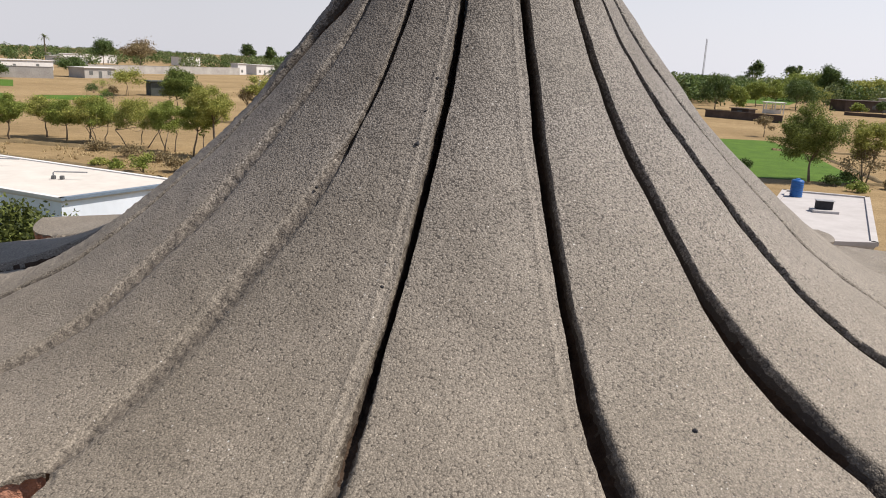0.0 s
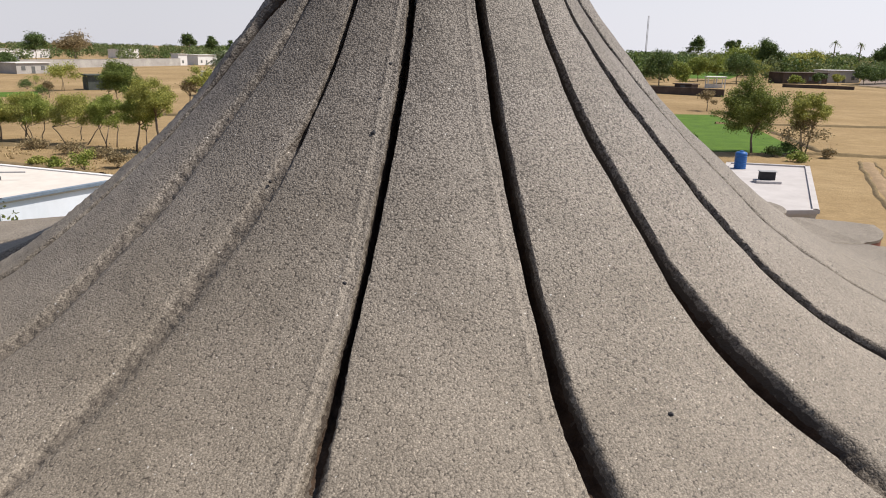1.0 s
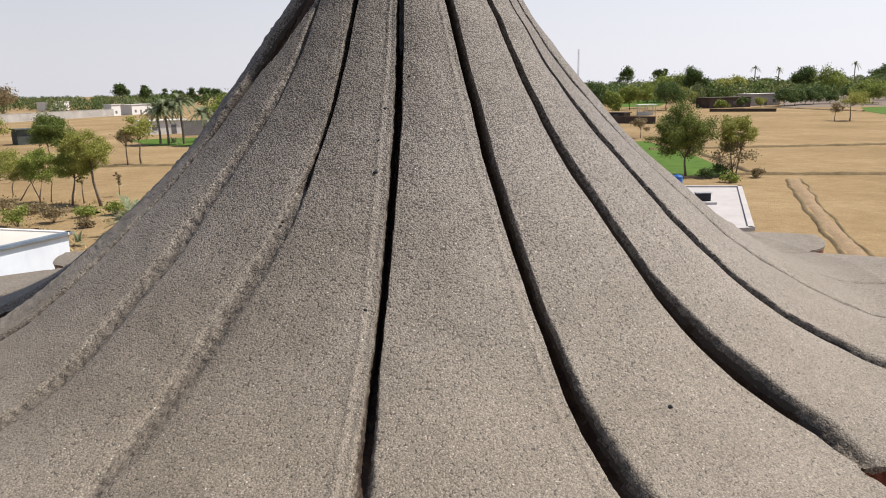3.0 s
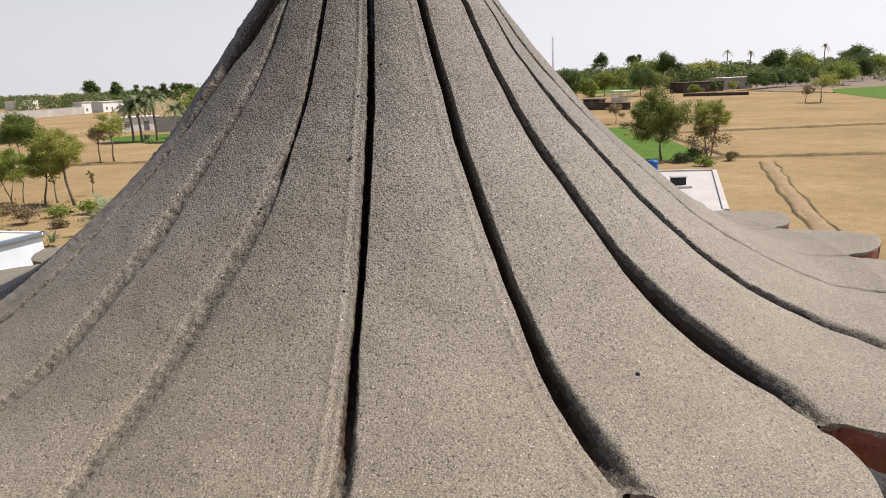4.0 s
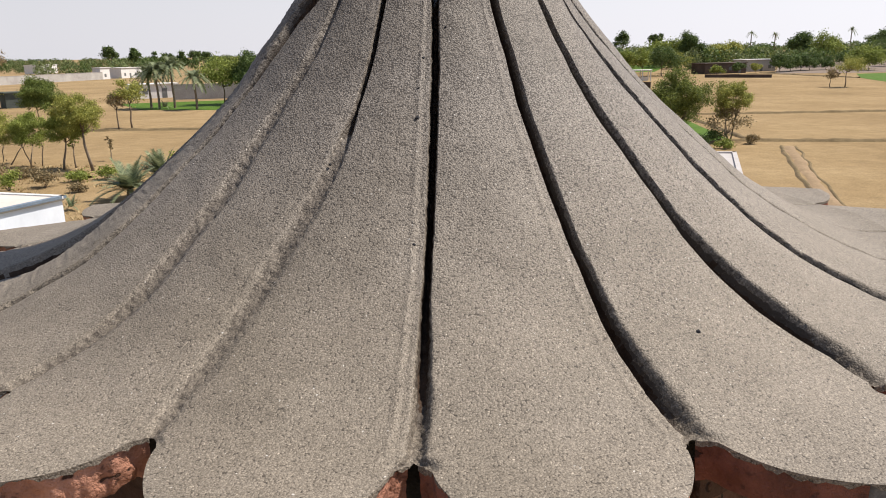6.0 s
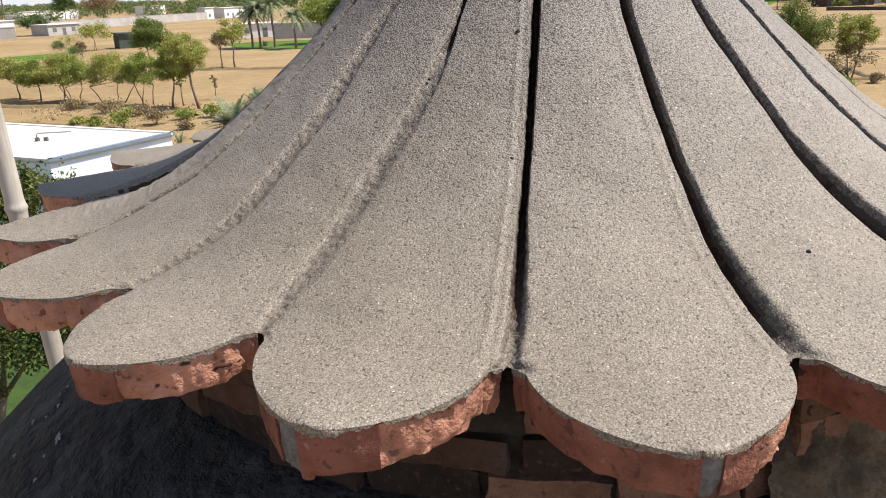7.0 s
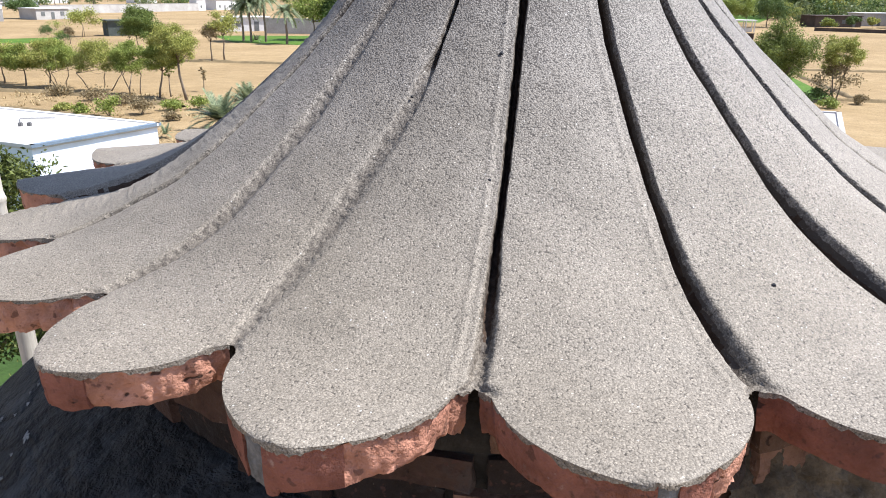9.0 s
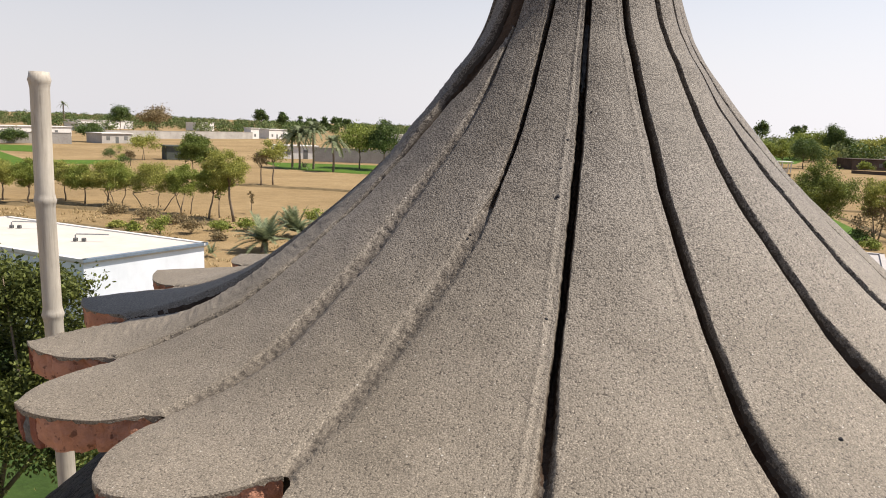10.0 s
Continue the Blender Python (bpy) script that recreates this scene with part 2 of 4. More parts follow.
BAMBOO = make_bamboo()
STEEL = make_rough("grey_steel", (0.22, 0.22, 0.23), (0.36, 0.36, 0.37), 4, 30, 0.5, 0.1, 0.003)
DARK = make_rough("dark_opening", (0.02, 0.02, 0.022), (0.04, 0.04, 0.045), 3, 20, 0.8, 0.1, 0.003)
LEAF = [
    make_leaf("leaf_mid", (0.115, 0.15, 0.028), (0.27, 0.31, 0.07)),
    make_leaf("leaf_dark", (0.04, 0.07, 0.02), (0.11, 0.155, 0.045)),
    make_leaf("leaf_yellow", (0.15, 0.17, 0.034), (0.35, 0.35, 0.09)),
    make_leaf("leaf_dry", (0.15, 0.11, 0.055), (0.28, 0.22, 0.12)),
    make_leaf("leaf_palm", (0.10, 0.13, 0.07), (0.22, 0.25, 0.14)),
]

# ---- helpers for meshes ----


def mesh_of(name, verts, faces, material, smooth=False, sharp=0):
    me = bpy.data.meshes.new(name)
    me.from_pydata([tuple(v) for v in verts], [], [tuple(f) for f in faces])
    me.materials.append(material)
    if smooth:
        me.polygons.foreach_set("use_smooth", [True] * len(me.polygons))
    me.update()
    if sharp:
        me.set_sharp_from_angle(angle=radians(sharp))
    return me


def part(name, bm, material, parent, label=""):
    """Link a bmesh or a mesh as one object under a thing or part."""
    if isinstance(bm, bmesh.types.BMesh):
        me = bpy.data.meshes.new(name)
        bm.to_mesh(me)
        bm.free()
        me.materials.append(material)
    else:
        me = bm
    ob = new(name, me)
    ob.parent = parent
    return tagged(ob, label) if label else ob


def thing(name, at, label, category, group="", kind=""):
    ob = new(name)
    ob.location = at
    return tagged(ob, label, category, group, kind)


def box(bm, x0, y0, z0, x1, y1, z1, bevel=0.0):
    m = Matrix.Translation(((x0 + x1) / 2, (y0 + y1) / 2, (z0 + z1) / 2)) @ Matrix.Diagonal((abs(x1 - x0), abs(y1 - y0), abs(z1 - z0), 1))
    r = bmesh.ops.create_cube(bm, size=1, matrix=m)
    if bevel:
        es = {e for v in r["verts"] for e in v.link_edges}
        bmesh.ops.bevel(bm, geom=list(es), offset=bevel, segments=1, affect="EDGES")
    return bm


def tube(points, radii, sides=8, closed=True):
    """Verts and faces of a tapered tube along points."""
    vs, fs = [], []
    pts = [Vector(q) for q in points]
    for i, q in enumerate(pts):
        d = (pts[min(i + 1, len(pts) - 1)] - pts[max(i - 1, 0)]).normalized()
        a = d.orthogonal().normalized() if abs(d.z) < 0.9 else Vector((1, 0, 0)).cross(d).normalized()
        b = d.cross(a)
        for j in range(sides):
            w = 2 * math.pi * j / sides
            vs.append(q + float(radii[i]) * (math.cos(w) * a + math.sin(w) * b))
    for i in range(len(pts) - 1):
        for j in range(sides):
            k = (j + 1) % sides
            fs.append((i * sides + j, i * sides + k, (i + 1) * sides + k, (i + 1) * sides + j))
    if closed:
        fs.append(tuple(range(sides))[::-1])
        fs.append(tuple((len(pts) - 1) * sides + j for j in range(sides)))
    return vs, fs


def lathe(profile, sides, jitter=0.0, seed=0):
    vs, fs = [], []
    for i, (r, z) in enumerate(profile):
        for j in range(sides):
            w = 2 * math.pi * j / sides
            q = Vector((r * math.cos(w), r * math.sin(w), z))
            if jitter:
                q *= 1 + jitter * noise.noise(q * 3.1 + Vector((seed, 0, 0)))
            vs.append(q)
    for i in range(len(profile) - 1):
        for j in range(sides):
            k = (j + 1) % sides
            fs.append((i * sides + j, i * sides + k, (i + 1) * sides + k, (i + 1) * sides + j))
    fs.append(tuple(range(sides)))
    fs.append(tuple((len(profile) - 1) * sides + j for j in range(sides)))
    return vs, fs


# ---- ground ----
def build_ground():
    n, vs, fs = 60, [], []
    xs = [math.copysign(abs(u) ** 2.6 * 4500, u) for u in np.linspace(-1, 1, n)]
    for y in xs:
        for x in xs:
            vs.append((x, y + 100, 0))
    for j in range(n - 1):
        for i in range(n - 1):
            fs.append((j * n + i, j * n + i + 1, (j + 1) * n + i + 1, (j + 1) * n + i))
    g = new("ground", mesh_of("ground", vs, fs, SOIL))
    tagged(g, "dry harvested wheat field of pale brown earth", "ground", kind="structure")


build_ground()


def field(name, corners, z, material, label):
    vs = [(x, y, z) for x, y in corners]
    me = mesh_of(name, vs, [tuple(range(len(vs)))], material)
    tagged(new(name, me), label, "field", kind="structure")


# ---- the dome cap ----
COUNT = 21
STEP = 2 * math.pi / COUNT
NOTCH, TIP = 1.335, 1.534
CROWN_R = [0.19, 0.195, 0.2, 0.21, 0.23, 0.26, 0.3, 0.42, 0.56, 0.72, 0.9, 1.1, 1.2, 1.3, 1.4, 1.55]
CROWN_Z = [2.7, 2.2, 1.8, 1.5, 1.26, 1.08, 0.945, 0.735, 0.564, 0.404, 0.251, 0.111, 0.060, 0.026, 0.014, 0.012]
# how far each hand-cut groove strays from its even place, in degrees by radius
STRAY_R = (0.35, 0.45, 0.55, 0.65, 0.75, 0.85, 0.95, 1.05, 1.15, 1.25, 1.335)
STRAY = {
    -3: (6.4, 5.2, 4.3, 3.3, 2.9, 3.0, 3.3, 3.0, 1.2, 0.0, -0.1),
    -2: (-0.6, 2.2, 2.2, 1.0, 1.2, 2.0, 2.0, 2.2, 1.7, 0.5, 0.0),
    -1: (-0.6, 1.3, 2.3, 2.3, 2.1, 1.0, -0.2, -0.7, -1.2, -1.4, -0.8),
    0: (-0.2, 0.2, 0.3, 0.3, 0.2, 0.05, 0.0, 0.0, 0.0, 0.05, -0.2),
    1: (0.3, 0.8, 0.8, 0.3, 0.1, 0.1, 0.05, 0.0, 0.15, 0.7, 0.9),
    2: (0.6, 0.3, -0.6, -1.1, -1.0, -1.1, -1.2, -0.6, 0.6, 1.8, 1.6),
    3: (-3.6, -4.0, -3.6, -3.2, -3.0, -3.0, -2.8, -1.2, 1.2, 2.0, 1.0),
    4: (-3.0, -3.0, -2.6, -2.4, -2.0, -2.0, -1.6, -0.6, 0.6, 1.0, 0.5),
}
# each groove by radius: depth, half-width of its floor, width of the falling
# side of the petal beyond it, width of the rolled edge of the petal before it
CUT = {
    0: [(0.1, 0.05, 0.008, 0.008, 0.004), (0.3, 0.055, 0.0105, 0.011, 0.005), (0.5, 0.060, 0.0048, 0.009, 0.005), (1.0, 0.050, 0.0022, 0.009, 0.005),
        (1.12, 0.034, 0.0035, 0.013, 0.009), (1.22, 0.022, 0.0035, 0.018, 0.013), (1.31, 0.015, 0.003, 0.020, 0.014), (1.335, 0.014, 0.003, 0.020, 0.014)],
    1: [(0.1, 0.05, 0.008, 0.008, 0.004), (0.3, 0.055, 0.0105, 0.012, 0.005), (0.5, 0.060, 0.006, 0.011, 0.005), (0.95, 0.054, 0.004, 0.012, 0.006),
        (1.06, 0.047, 0.0045, 0.019, 0.006), (1.17, 0.042, 0.004, 0.030, 0.010), (1.26, 0.034, 0.004, 0.034, 0.016), (1.31, 0.018, 0.003, 0.030, 0.018), (1.335, 0.010, 0.003, 0.026, 0.012)],
    2: [(0.1, 0.05, 0.008, 0.008, 0.004), (0.3, 0.055, 0.009, 0.012, 0.005), (0.5, 0.058, 0.0055, 0.012, 0.006), (0.9, 0.058, 0.005, 0.016, 0.007),
        (1.02, 0.064, 0.014, 0.026, 0.006), (1.12, 0.066, 0.020, 0.032, 0.006), (1.2, 0.054, 0.014, 0.036, 0.007), (1.28, 0.026, 0.006, 0.036, 0.014), (1.335, 0.010, 0.003, 0.03, 0.014)],
    3: [(0.1, 0.03, 0.003, 0.006, 0.004), (0.25, 0.045, 0.006, 0.010, 0.005), (0.6, 0.045, 0.006, 0.012, 0.007), (0.95, 0.052, 0.010, 0.015, 0.007),
        (1.1, 0.056, 0.013, 0.020, 0.008), (1.2, 0.038, 0.008, 0.030, 0.010), (1.335, 0.012, 0.003, 0.03, 0.014)],
    4: [(0.1, 0.03, 0.003, 0.006, 0.004), (0.3, 0.040, 0.005, 0.010, 0.006), (0.5, 0.028, 0.004, 0.010, 0.007), (0.7, 0.010, 0.002, 0.010, 0.007), (1.335, 0.007, 0.002, 0.012, 0.010)],
    -4: [(0.1, 0.04, 0.004, 0.006, 0.004), (0.3, 0.05, 0.005, 0.008, 0.012), (0.6, 0.05, 0.005, 0.008, 0.028), (1.0, 0.05, 0.004, 0.008, 0.048),
         (1.2, 0.042, 0.003, 0.008, 0.05), (1.335, 0.014, 0.003, 0.008, 0.03)],
    -1: [(0.1, 0.05, 0.008, 0.008, 0.004), (0.3, 0.052, 0.0095, 0.010, 0.005), (0.5, 0.045, 0.004, 0.008, 0.005), (0.66, 0.026, 0.0015, 0.007, 0.006),
         (0.74, 0.010, 0.009, 0.012, 0.012), (0.9, 0.0075, 0.009, 0.026, 0.020), (1.2, 0.005, 0.006, 0.030, 0.026), (1.335, 0.006, 0.003, 0.016, 0.014)],
    -2: [(0.1, 0.04, 0.004, 0.006, 0.004), (0.25, 0.045, 0.006, 0.010, 0.005), (0.36, 0.024, 0.002, 0.008, 0.006), (0.46, 0.010, 0.006, 0.018, 0.014),
         (0.8, 0.010, 0.007, 0.032, 0.022), (1.1, 0.012, 0.007, 0.036, 0.026), (1.335, 0.008, 0.003, 0.016, 0.018)],
    -3: [(0.1, 0.04, 0.004, 0.006, 0.004), (0.25, 0.06, 0.018, 0.008, 0.005), (0.4, 0.060, 0.016, 0.008, 0.006), (0.52, 0.030, 0.006, 0.010, 0.008), (0.7, 0.021, 0.004, 0.013, 0.012),
         (1.1, 0.018, 0.004, 0.016, 0.020), (1.335, 0.008, 0.003, 0.014, 0.016)],
}
OTHER_CUT = [(0.1, 0.03, 0.003, 0.008, 0.008), (0.3, 0.045, 0.004, 0.012, 0.012), (0.8, 0.045, 0.004, 0.016, 0.016), (1.1, 0.036, 0.004, 0.022, 0.022), (1.335, 0.008, 0.003, 0.02, 0.02)]
FAINT_CUT = [(0.1, 0.03, 0.003, 0.008, 0.008), (0.3, 0.02, 0.003, 0.012, 0.012), (0.6, 0.006, 0.002, 0.014, 0.014), (1.335, 0.006, 0.002, 0.014, 0.014)]


def near_index(k):
    """Groove or petal number, counted from the middle one."""
    return (k + 10) % COUNT - 10


def groove_angle(k, r):
    kk = near_index(k)
    stray = radians(float(np.interp(r, STRAY_R, STRAY[kk]))) if kk in STRAY else radians(0.4 * math.sin(kk * 2.3))
    calm = 0.35 if kk == 0 else 0.8
    stray += calm * radians(0.25) * noise.noise(Vector((r * 6.0, kk * 7.3, 0.5))) + radians(0.12) * noise.noise(Vector((r * 19.0, kk * 3.1, 4.5)))
    return -math.pi / 2 + k * STEP + stray


def smooth_at(xs, ys, x):
    slopes = np.gradient(ys, xs)
    i = int(np.clip(np.searchsorted(xs, x) - 1, 0, len(xs) - 2))
    h = xs[i + 1] - xs[i]
    s = (x - xs[i]) / h
    return ((2 * s**3 - 3 * s**2 + 1) * ys[i] + (s**3 - 2 * s**2 + s) * h * slopes[i]
            + (-2 * s**3 + 3 * s**2) * ys[i + 1] + (s**3 - s**2) * h * slopes[i + 1])


def parted(r):
    """Share of its half-width that a petal draws back where the lobes part."""
    return 0.12 * min(1.0, max(0.0, (r - NOTCH + 0.012) / 0.026)) ** 0.6


def petal_rows(fine):
    """Radius and half-width, as a share, of the rows of a petal."""
    step = 0.0036 if fine else 0.02
    rs = np.concatenate([np.linspace(0.19, 0.26, 24), np.arange(0.26 + step, NOTCH - 0.5 * step, step)])
    rows = [(float(r), 1 - parted(r)) for r in rs]
    for t in np.concatenate([np.linspace(0, 0.05, 8), np.linspace(0.05, 1, 44 if fine else 18)[1:]]):
        s = 1 - (1 - t) ** 1.8
        r = NOTCH + (TIP - NOTCH) * s
        rows.append((r, (max(0.0, 1 - s**1.65) ** 0.72 * 0.985 + 0.015) * (1 - parted(r))))
    return rows


def cut_at(k, r):
    kk = near_index(k)
    rows = CUT.get(kk, FAINT_CUT if 4 < kk < 9 else OTHER_CUT)
    at = [row[0] for row in rows]
    return [float(np.interp(r, at, [row[c] for row in rows])) for c in (1, 2, 3, 4)]


EDGE = (0.0, 0.12, 0.26, 0.40, 0.54, 0.68, 0.84, 1.0)
SPREAD = (0.004, 0.009, 0.014, 0.019, 0.024, 0.029, 0.034, 0.040)


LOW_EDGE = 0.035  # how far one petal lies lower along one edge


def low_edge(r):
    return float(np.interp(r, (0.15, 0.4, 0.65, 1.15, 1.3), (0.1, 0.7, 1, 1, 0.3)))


def proud_top(r):
    """The same petal stands proud of its neighbours high up."""
    return float(np.interp(r, (0.1, 0.2, 0.3, 0.42, 0.54, 0.64), (-0.004, -0.004, -0.002, -0.016, -0.014, 0)))


def side_profile(k, r, w, before):
    """From the middle of groove k up over its edge: way across, depth. The
    petal before a groove carries the low ridge that the trowel left."""
    depth, floor, wall, roll = cut_at(k, r)
    wide = roll if before else wall
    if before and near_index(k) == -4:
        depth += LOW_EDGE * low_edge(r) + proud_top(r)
    if not before and near_index(k) == -3:
        depth += proud_top(r)
    out = [(0.0, depth)]
    for e in EDGE:
        out.append((floor + wide * e, depth * (1 - e * e * (3 - 2 * e))))
    ridge = {0: 0.0028, 1: 0.0028, 2: 0.0014, -1: 0.0008}.get(near_index(k), 0.0) * min(1.0, r / 0.4) if before else 0.0
    for e in SPREAD:
        rise = ridge * (math.exp(-(((e - 0.021) / 0.0045) ** 2)) - 0.7 * math.exp(-(((e - 0.0125) / 0.004) ** 2)))
        out.append((floor + wide + e, -rise))
    most = float(np.interp(r, (0.42, 0.56), (0.92, 0.62))) if near_index(k) == -3 else 0.62
    f = min(1.0, most * w / out[-1][0])
    return [(e * f / w, d) for e, d in out]


def cross(k, r, half):
    """Places across a petal, -1 to 1, and how far each lies below its crown."""
    w = half * r
    left = [(-1 + e, d) for e, d in side_profile(k, r, w, False)]
    right = [(1 - e, d) for e, d in side_profile(k + 1, r, w, True)]
    a, b = left[-1][0], right[-1][0]
    return left + [(a + (b - a) * i / 8, 0.0) for i in range(1, 8)] + right[::-1]


def sag(a, r):
    """The cap is flatter towards both flanks."""
    deg = math.degrees(a) + 90
    deg = (deg + 180) % 360 - 180
    over = float(np.interp(deg, (42, 66, 120, 150), (0, 1, 1, 0)))
    back = float(np.interp(deg, (-150, -120, -74, -62), (0, 1, 1, 0))) * float(np.interp(r, (0.2, 0.35, 0.5, 0.7, 1.0, 1.2, 1.32), (0, 0.01, 0.022, 0.034, 0.034, 0.014, 0)))
    return back + over * float(np.interp(r, (0.1, 0.25, 0.9, 1.2, 1.32, 1.5), (0.02, 0.036, 0.036, 0.01, -0.022, -0.03)))


class Row:
    """What is the same for all points of a petal at one radius."""

    def __init__(self, k, r, q):
        a0, a1 = groove_angle(k, min(r, NOTCH)), groove_angle(k + 1, min(r, NOTCH))
        self.r, self.mid, self.half = r, (a0 + a1) / 2, (a1 - a0) / 2 * q
        self.z = smooth_at(CROWN_R, CROWN_Z, r)
        lo, hi = max(r - 0.02, 0.19), min(r + 0.02, 1.5)
        self.slope = (smooth_at(CROWN_R, CROWN_Z, hi) - smooth_at(CROWN_R, CROWN_Z, lo)) / (hi - lo)
        self.low = low_edge(r)


def petal_point(k, row, u, down):
    r = row.r
    a = row.mid + row.half * u
    c, s = math.cos(a), math.sin(a)
    p = Vector((r * c, r * s, row.z + 0.006 * (1 - u * u)))
    away = Vector((c, s, 0.6))
    p += away * (0.005 * noise.noise(p * 4.0) + 0.004 * (1 - u**4) * noise.noise(p * 4.0 + Vector((k * 3.7, 0, 9))) + 0.002 * noise.noise(p * 17.0))
    inward = Vector((row.slope * c, row.slope * s, -1.0)).normalized()
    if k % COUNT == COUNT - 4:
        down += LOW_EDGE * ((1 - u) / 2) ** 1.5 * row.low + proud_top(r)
    p += inward * (down + sag(a, r))
    if abs(down) > 0.0003:  # coarse grit in and along the grooves
        rough = min(1.0, abs(down) / 0.006)
        p += inward * rough * (0.0030 * noise.noise(p * 60.0) + 0.0030 * noise.noise(p * 150.0))
        p += Vector((-s, c, 0)) * rough * 0.0035 * noise.noise(p * 120.0 + Vector((5, 5, 5)))
    return p


cap = thing("fluted_spire", (0, 0, BASE), "fluted grey aggregate-plastered spire of overlapping petals with raw brick edges", "dome")
JOINT = {COUNT - 1: (0.34, 0.41), 0: (0.525, 0.615), COUNT - 2: (0.35, 0.43)}  # where two bricks of a lobe meet


def neck_shadow_to(r):
    """How far dark material deepens the neck's cast shadow across one petal."""
    return float(np.interp(r, (0.31, 0.385, 0.44, 0.5, 0.53), (1.1, 0.4, -0.3, -0.85, -1.5)))


def build_petal(k):
    rnd = random.Random(k + 50)
    kk = near_index(k)
    table = petal_rows(-7 < kk < 7)
    vs, fs, deep = [], [], []
    for r, q in table:
        row = Row(k, r, q)
        line = cross(k, min(r, NOTCH), row.half / q if q else 0.1)
        w = len(line)
        fade = 1 - min(1.0, max(0.0, r - NOTCH + 0.012) / 0.035)
        for u, down in line:
            bare = kk == -3 and u < neck_shadow_to(r) + 0.25 * noise.noise(Vector((u * 9, r * 60, 3)))
            vs.append(petal_point(k, row, u, down * fade + (0.007 if bare else 0)))
            deep.append(1.0 if bare else down * fade)
    n = len(table)
    for j in range(n - 1):
        for i in range(w - 1):
            fs.append((j * w + i, (j + 1) * w + i, (j + 1) * w + i + 1, j * w + i + 1))
    # plaster lip round the lobe
    first = next(j for j, (r, q) in enumerate(table) if r > NOTCH - 0.012)
    rim = [j * w for j in range(first, n)] + [(n - 1) * w + i for i in range(4, w - 4, 4)] + [j * w + w - 1 for j in range(n - 1, first - 1, -1)]
    low = []
    for i in rim:
        q = vs[i].copy()
        q.z -= 0.007 + 0.009 * noise.noise(q * 38) + 0.006 * noise.noise(q * 110)
        low.append(len(vs))
        vs.append(q)
    for a in range(len(rim) - 1):
        fs.append((rim[a], low[a], low[a + 1], rim[a + 1]))
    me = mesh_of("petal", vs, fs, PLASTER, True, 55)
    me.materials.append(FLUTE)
    me.materials.append(GRITTY_SHADE)
    me.materials.append(SHADE_EDGE)
    for j in range(n - 1):  # groove shade put into the materials: darkest where deep, with grit where shallow
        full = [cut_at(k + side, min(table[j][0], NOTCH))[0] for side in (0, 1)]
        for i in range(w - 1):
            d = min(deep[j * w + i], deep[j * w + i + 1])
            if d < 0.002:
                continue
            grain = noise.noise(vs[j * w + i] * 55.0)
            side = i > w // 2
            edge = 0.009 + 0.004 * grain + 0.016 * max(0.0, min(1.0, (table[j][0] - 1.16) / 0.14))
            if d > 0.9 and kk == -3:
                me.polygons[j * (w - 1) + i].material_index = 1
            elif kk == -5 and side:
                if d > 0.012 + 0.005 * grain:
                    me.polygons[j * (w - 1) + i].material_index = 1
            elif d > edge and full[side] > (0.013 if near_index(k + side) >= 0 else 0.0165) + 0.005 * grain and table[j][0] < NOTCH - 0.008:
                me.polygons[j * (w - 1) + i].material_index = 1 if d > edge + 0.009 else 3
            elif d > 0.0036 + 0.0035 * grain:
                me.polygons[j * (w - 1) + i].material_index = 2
    ob = part("petal", me, None, cap)
    # bricks under the lobe
    edge = [vs[i] for i in rim]
    mid = (groove_angle(k, NOTCH) + groove_angle(k + 1, NOTCH)) / 2
    centre = Vector((math.cos(mid), math.sin(mid), 0)) * 1.25
    m = len(edge)
    cut = rnd.uniform(0.2, 0.7)
    cut, cut2 = (int(m * e) for e in JOINT.get(k, (cut, cut + rnd.uniform(0.04, 0.06))))
    raw = max(cut2 + 3, int(m * (rnd.uniform(0.66, 0.72) if kk > -3 else 0.56)))
    spans = [("brick", 0, cut, BRICK, 0.12), ("mortar_joint", cut, cut2, MORTAR, 0.8), ("brick", cut2, raw, BRICK, 0.2), ("broken_brick", raw, m - 1, BRICK_RAW_SUNLIT, 1.0)]
    heights = (0.004, 0.010, 0.017, 0.024, 0.031, 0.038, 0.045, 0.052, 0.059, 0.066, 0.072)
    g = len(heights) + 2
    for name, i0, i1, mat, chip in spans:
        bv, bf = [], []
        if i1 - i0 < 1:
            continue
        for i in range(i0, i1 + 1):
            q = edge[i]
            inward = (centre - Vector((q.x, q.y, 0))).normalized()
            for lv, dz in enumerate(heights):
                at = q * 40 + Vector((0, 0, -dz * 30))
                stria = noise.noise(q * 130 + Vector((0, 0, -dz * 18)))
                chunk = max(0.0, noise.noise(q * 34 + Vector((k * 3, 0, -dz * 26))) - 0.12)
                rough = 0.0012 * noise.noise(at) + chip * (0.0045 * stria + (0.034 if kk in (-3, -4) else 0.016) * chunk) + (0.0010 + 0.0022 * chip) * noise.noise(at * 3.1)
                rough += 0.004 * noise.noise(q * 9 + Vector((k, 0, dz * 6))) + 0.003 * chip
                p = q + inward * (0.002 + 0.006 * (dz / 0.072) ** 3 + rough + (0.002 if mat is MORTAR else 0))
                corner = 0.2 * max(0.0, 1 - abs(i / m - 0.40) / 0.2) if kk == -1 else 0.0
                p.z = q.z - dz * (1 + (corner + 0.10 * noise.noise(q * 8 + Vector((k * 5, 0, 0))) + 0.10 * noise.noise(q * 30)) * dz / 0.072)
                bv.append(p)
            for dz in (0.072, 0.004):
                p = q + inward * 0.09
                p.z = q.z - dz
                bv.append(p)
        rows = i1 - i0 + 1
        for i in range(rows - 1):
            for c in range(g):
                d = (c + 1) % g
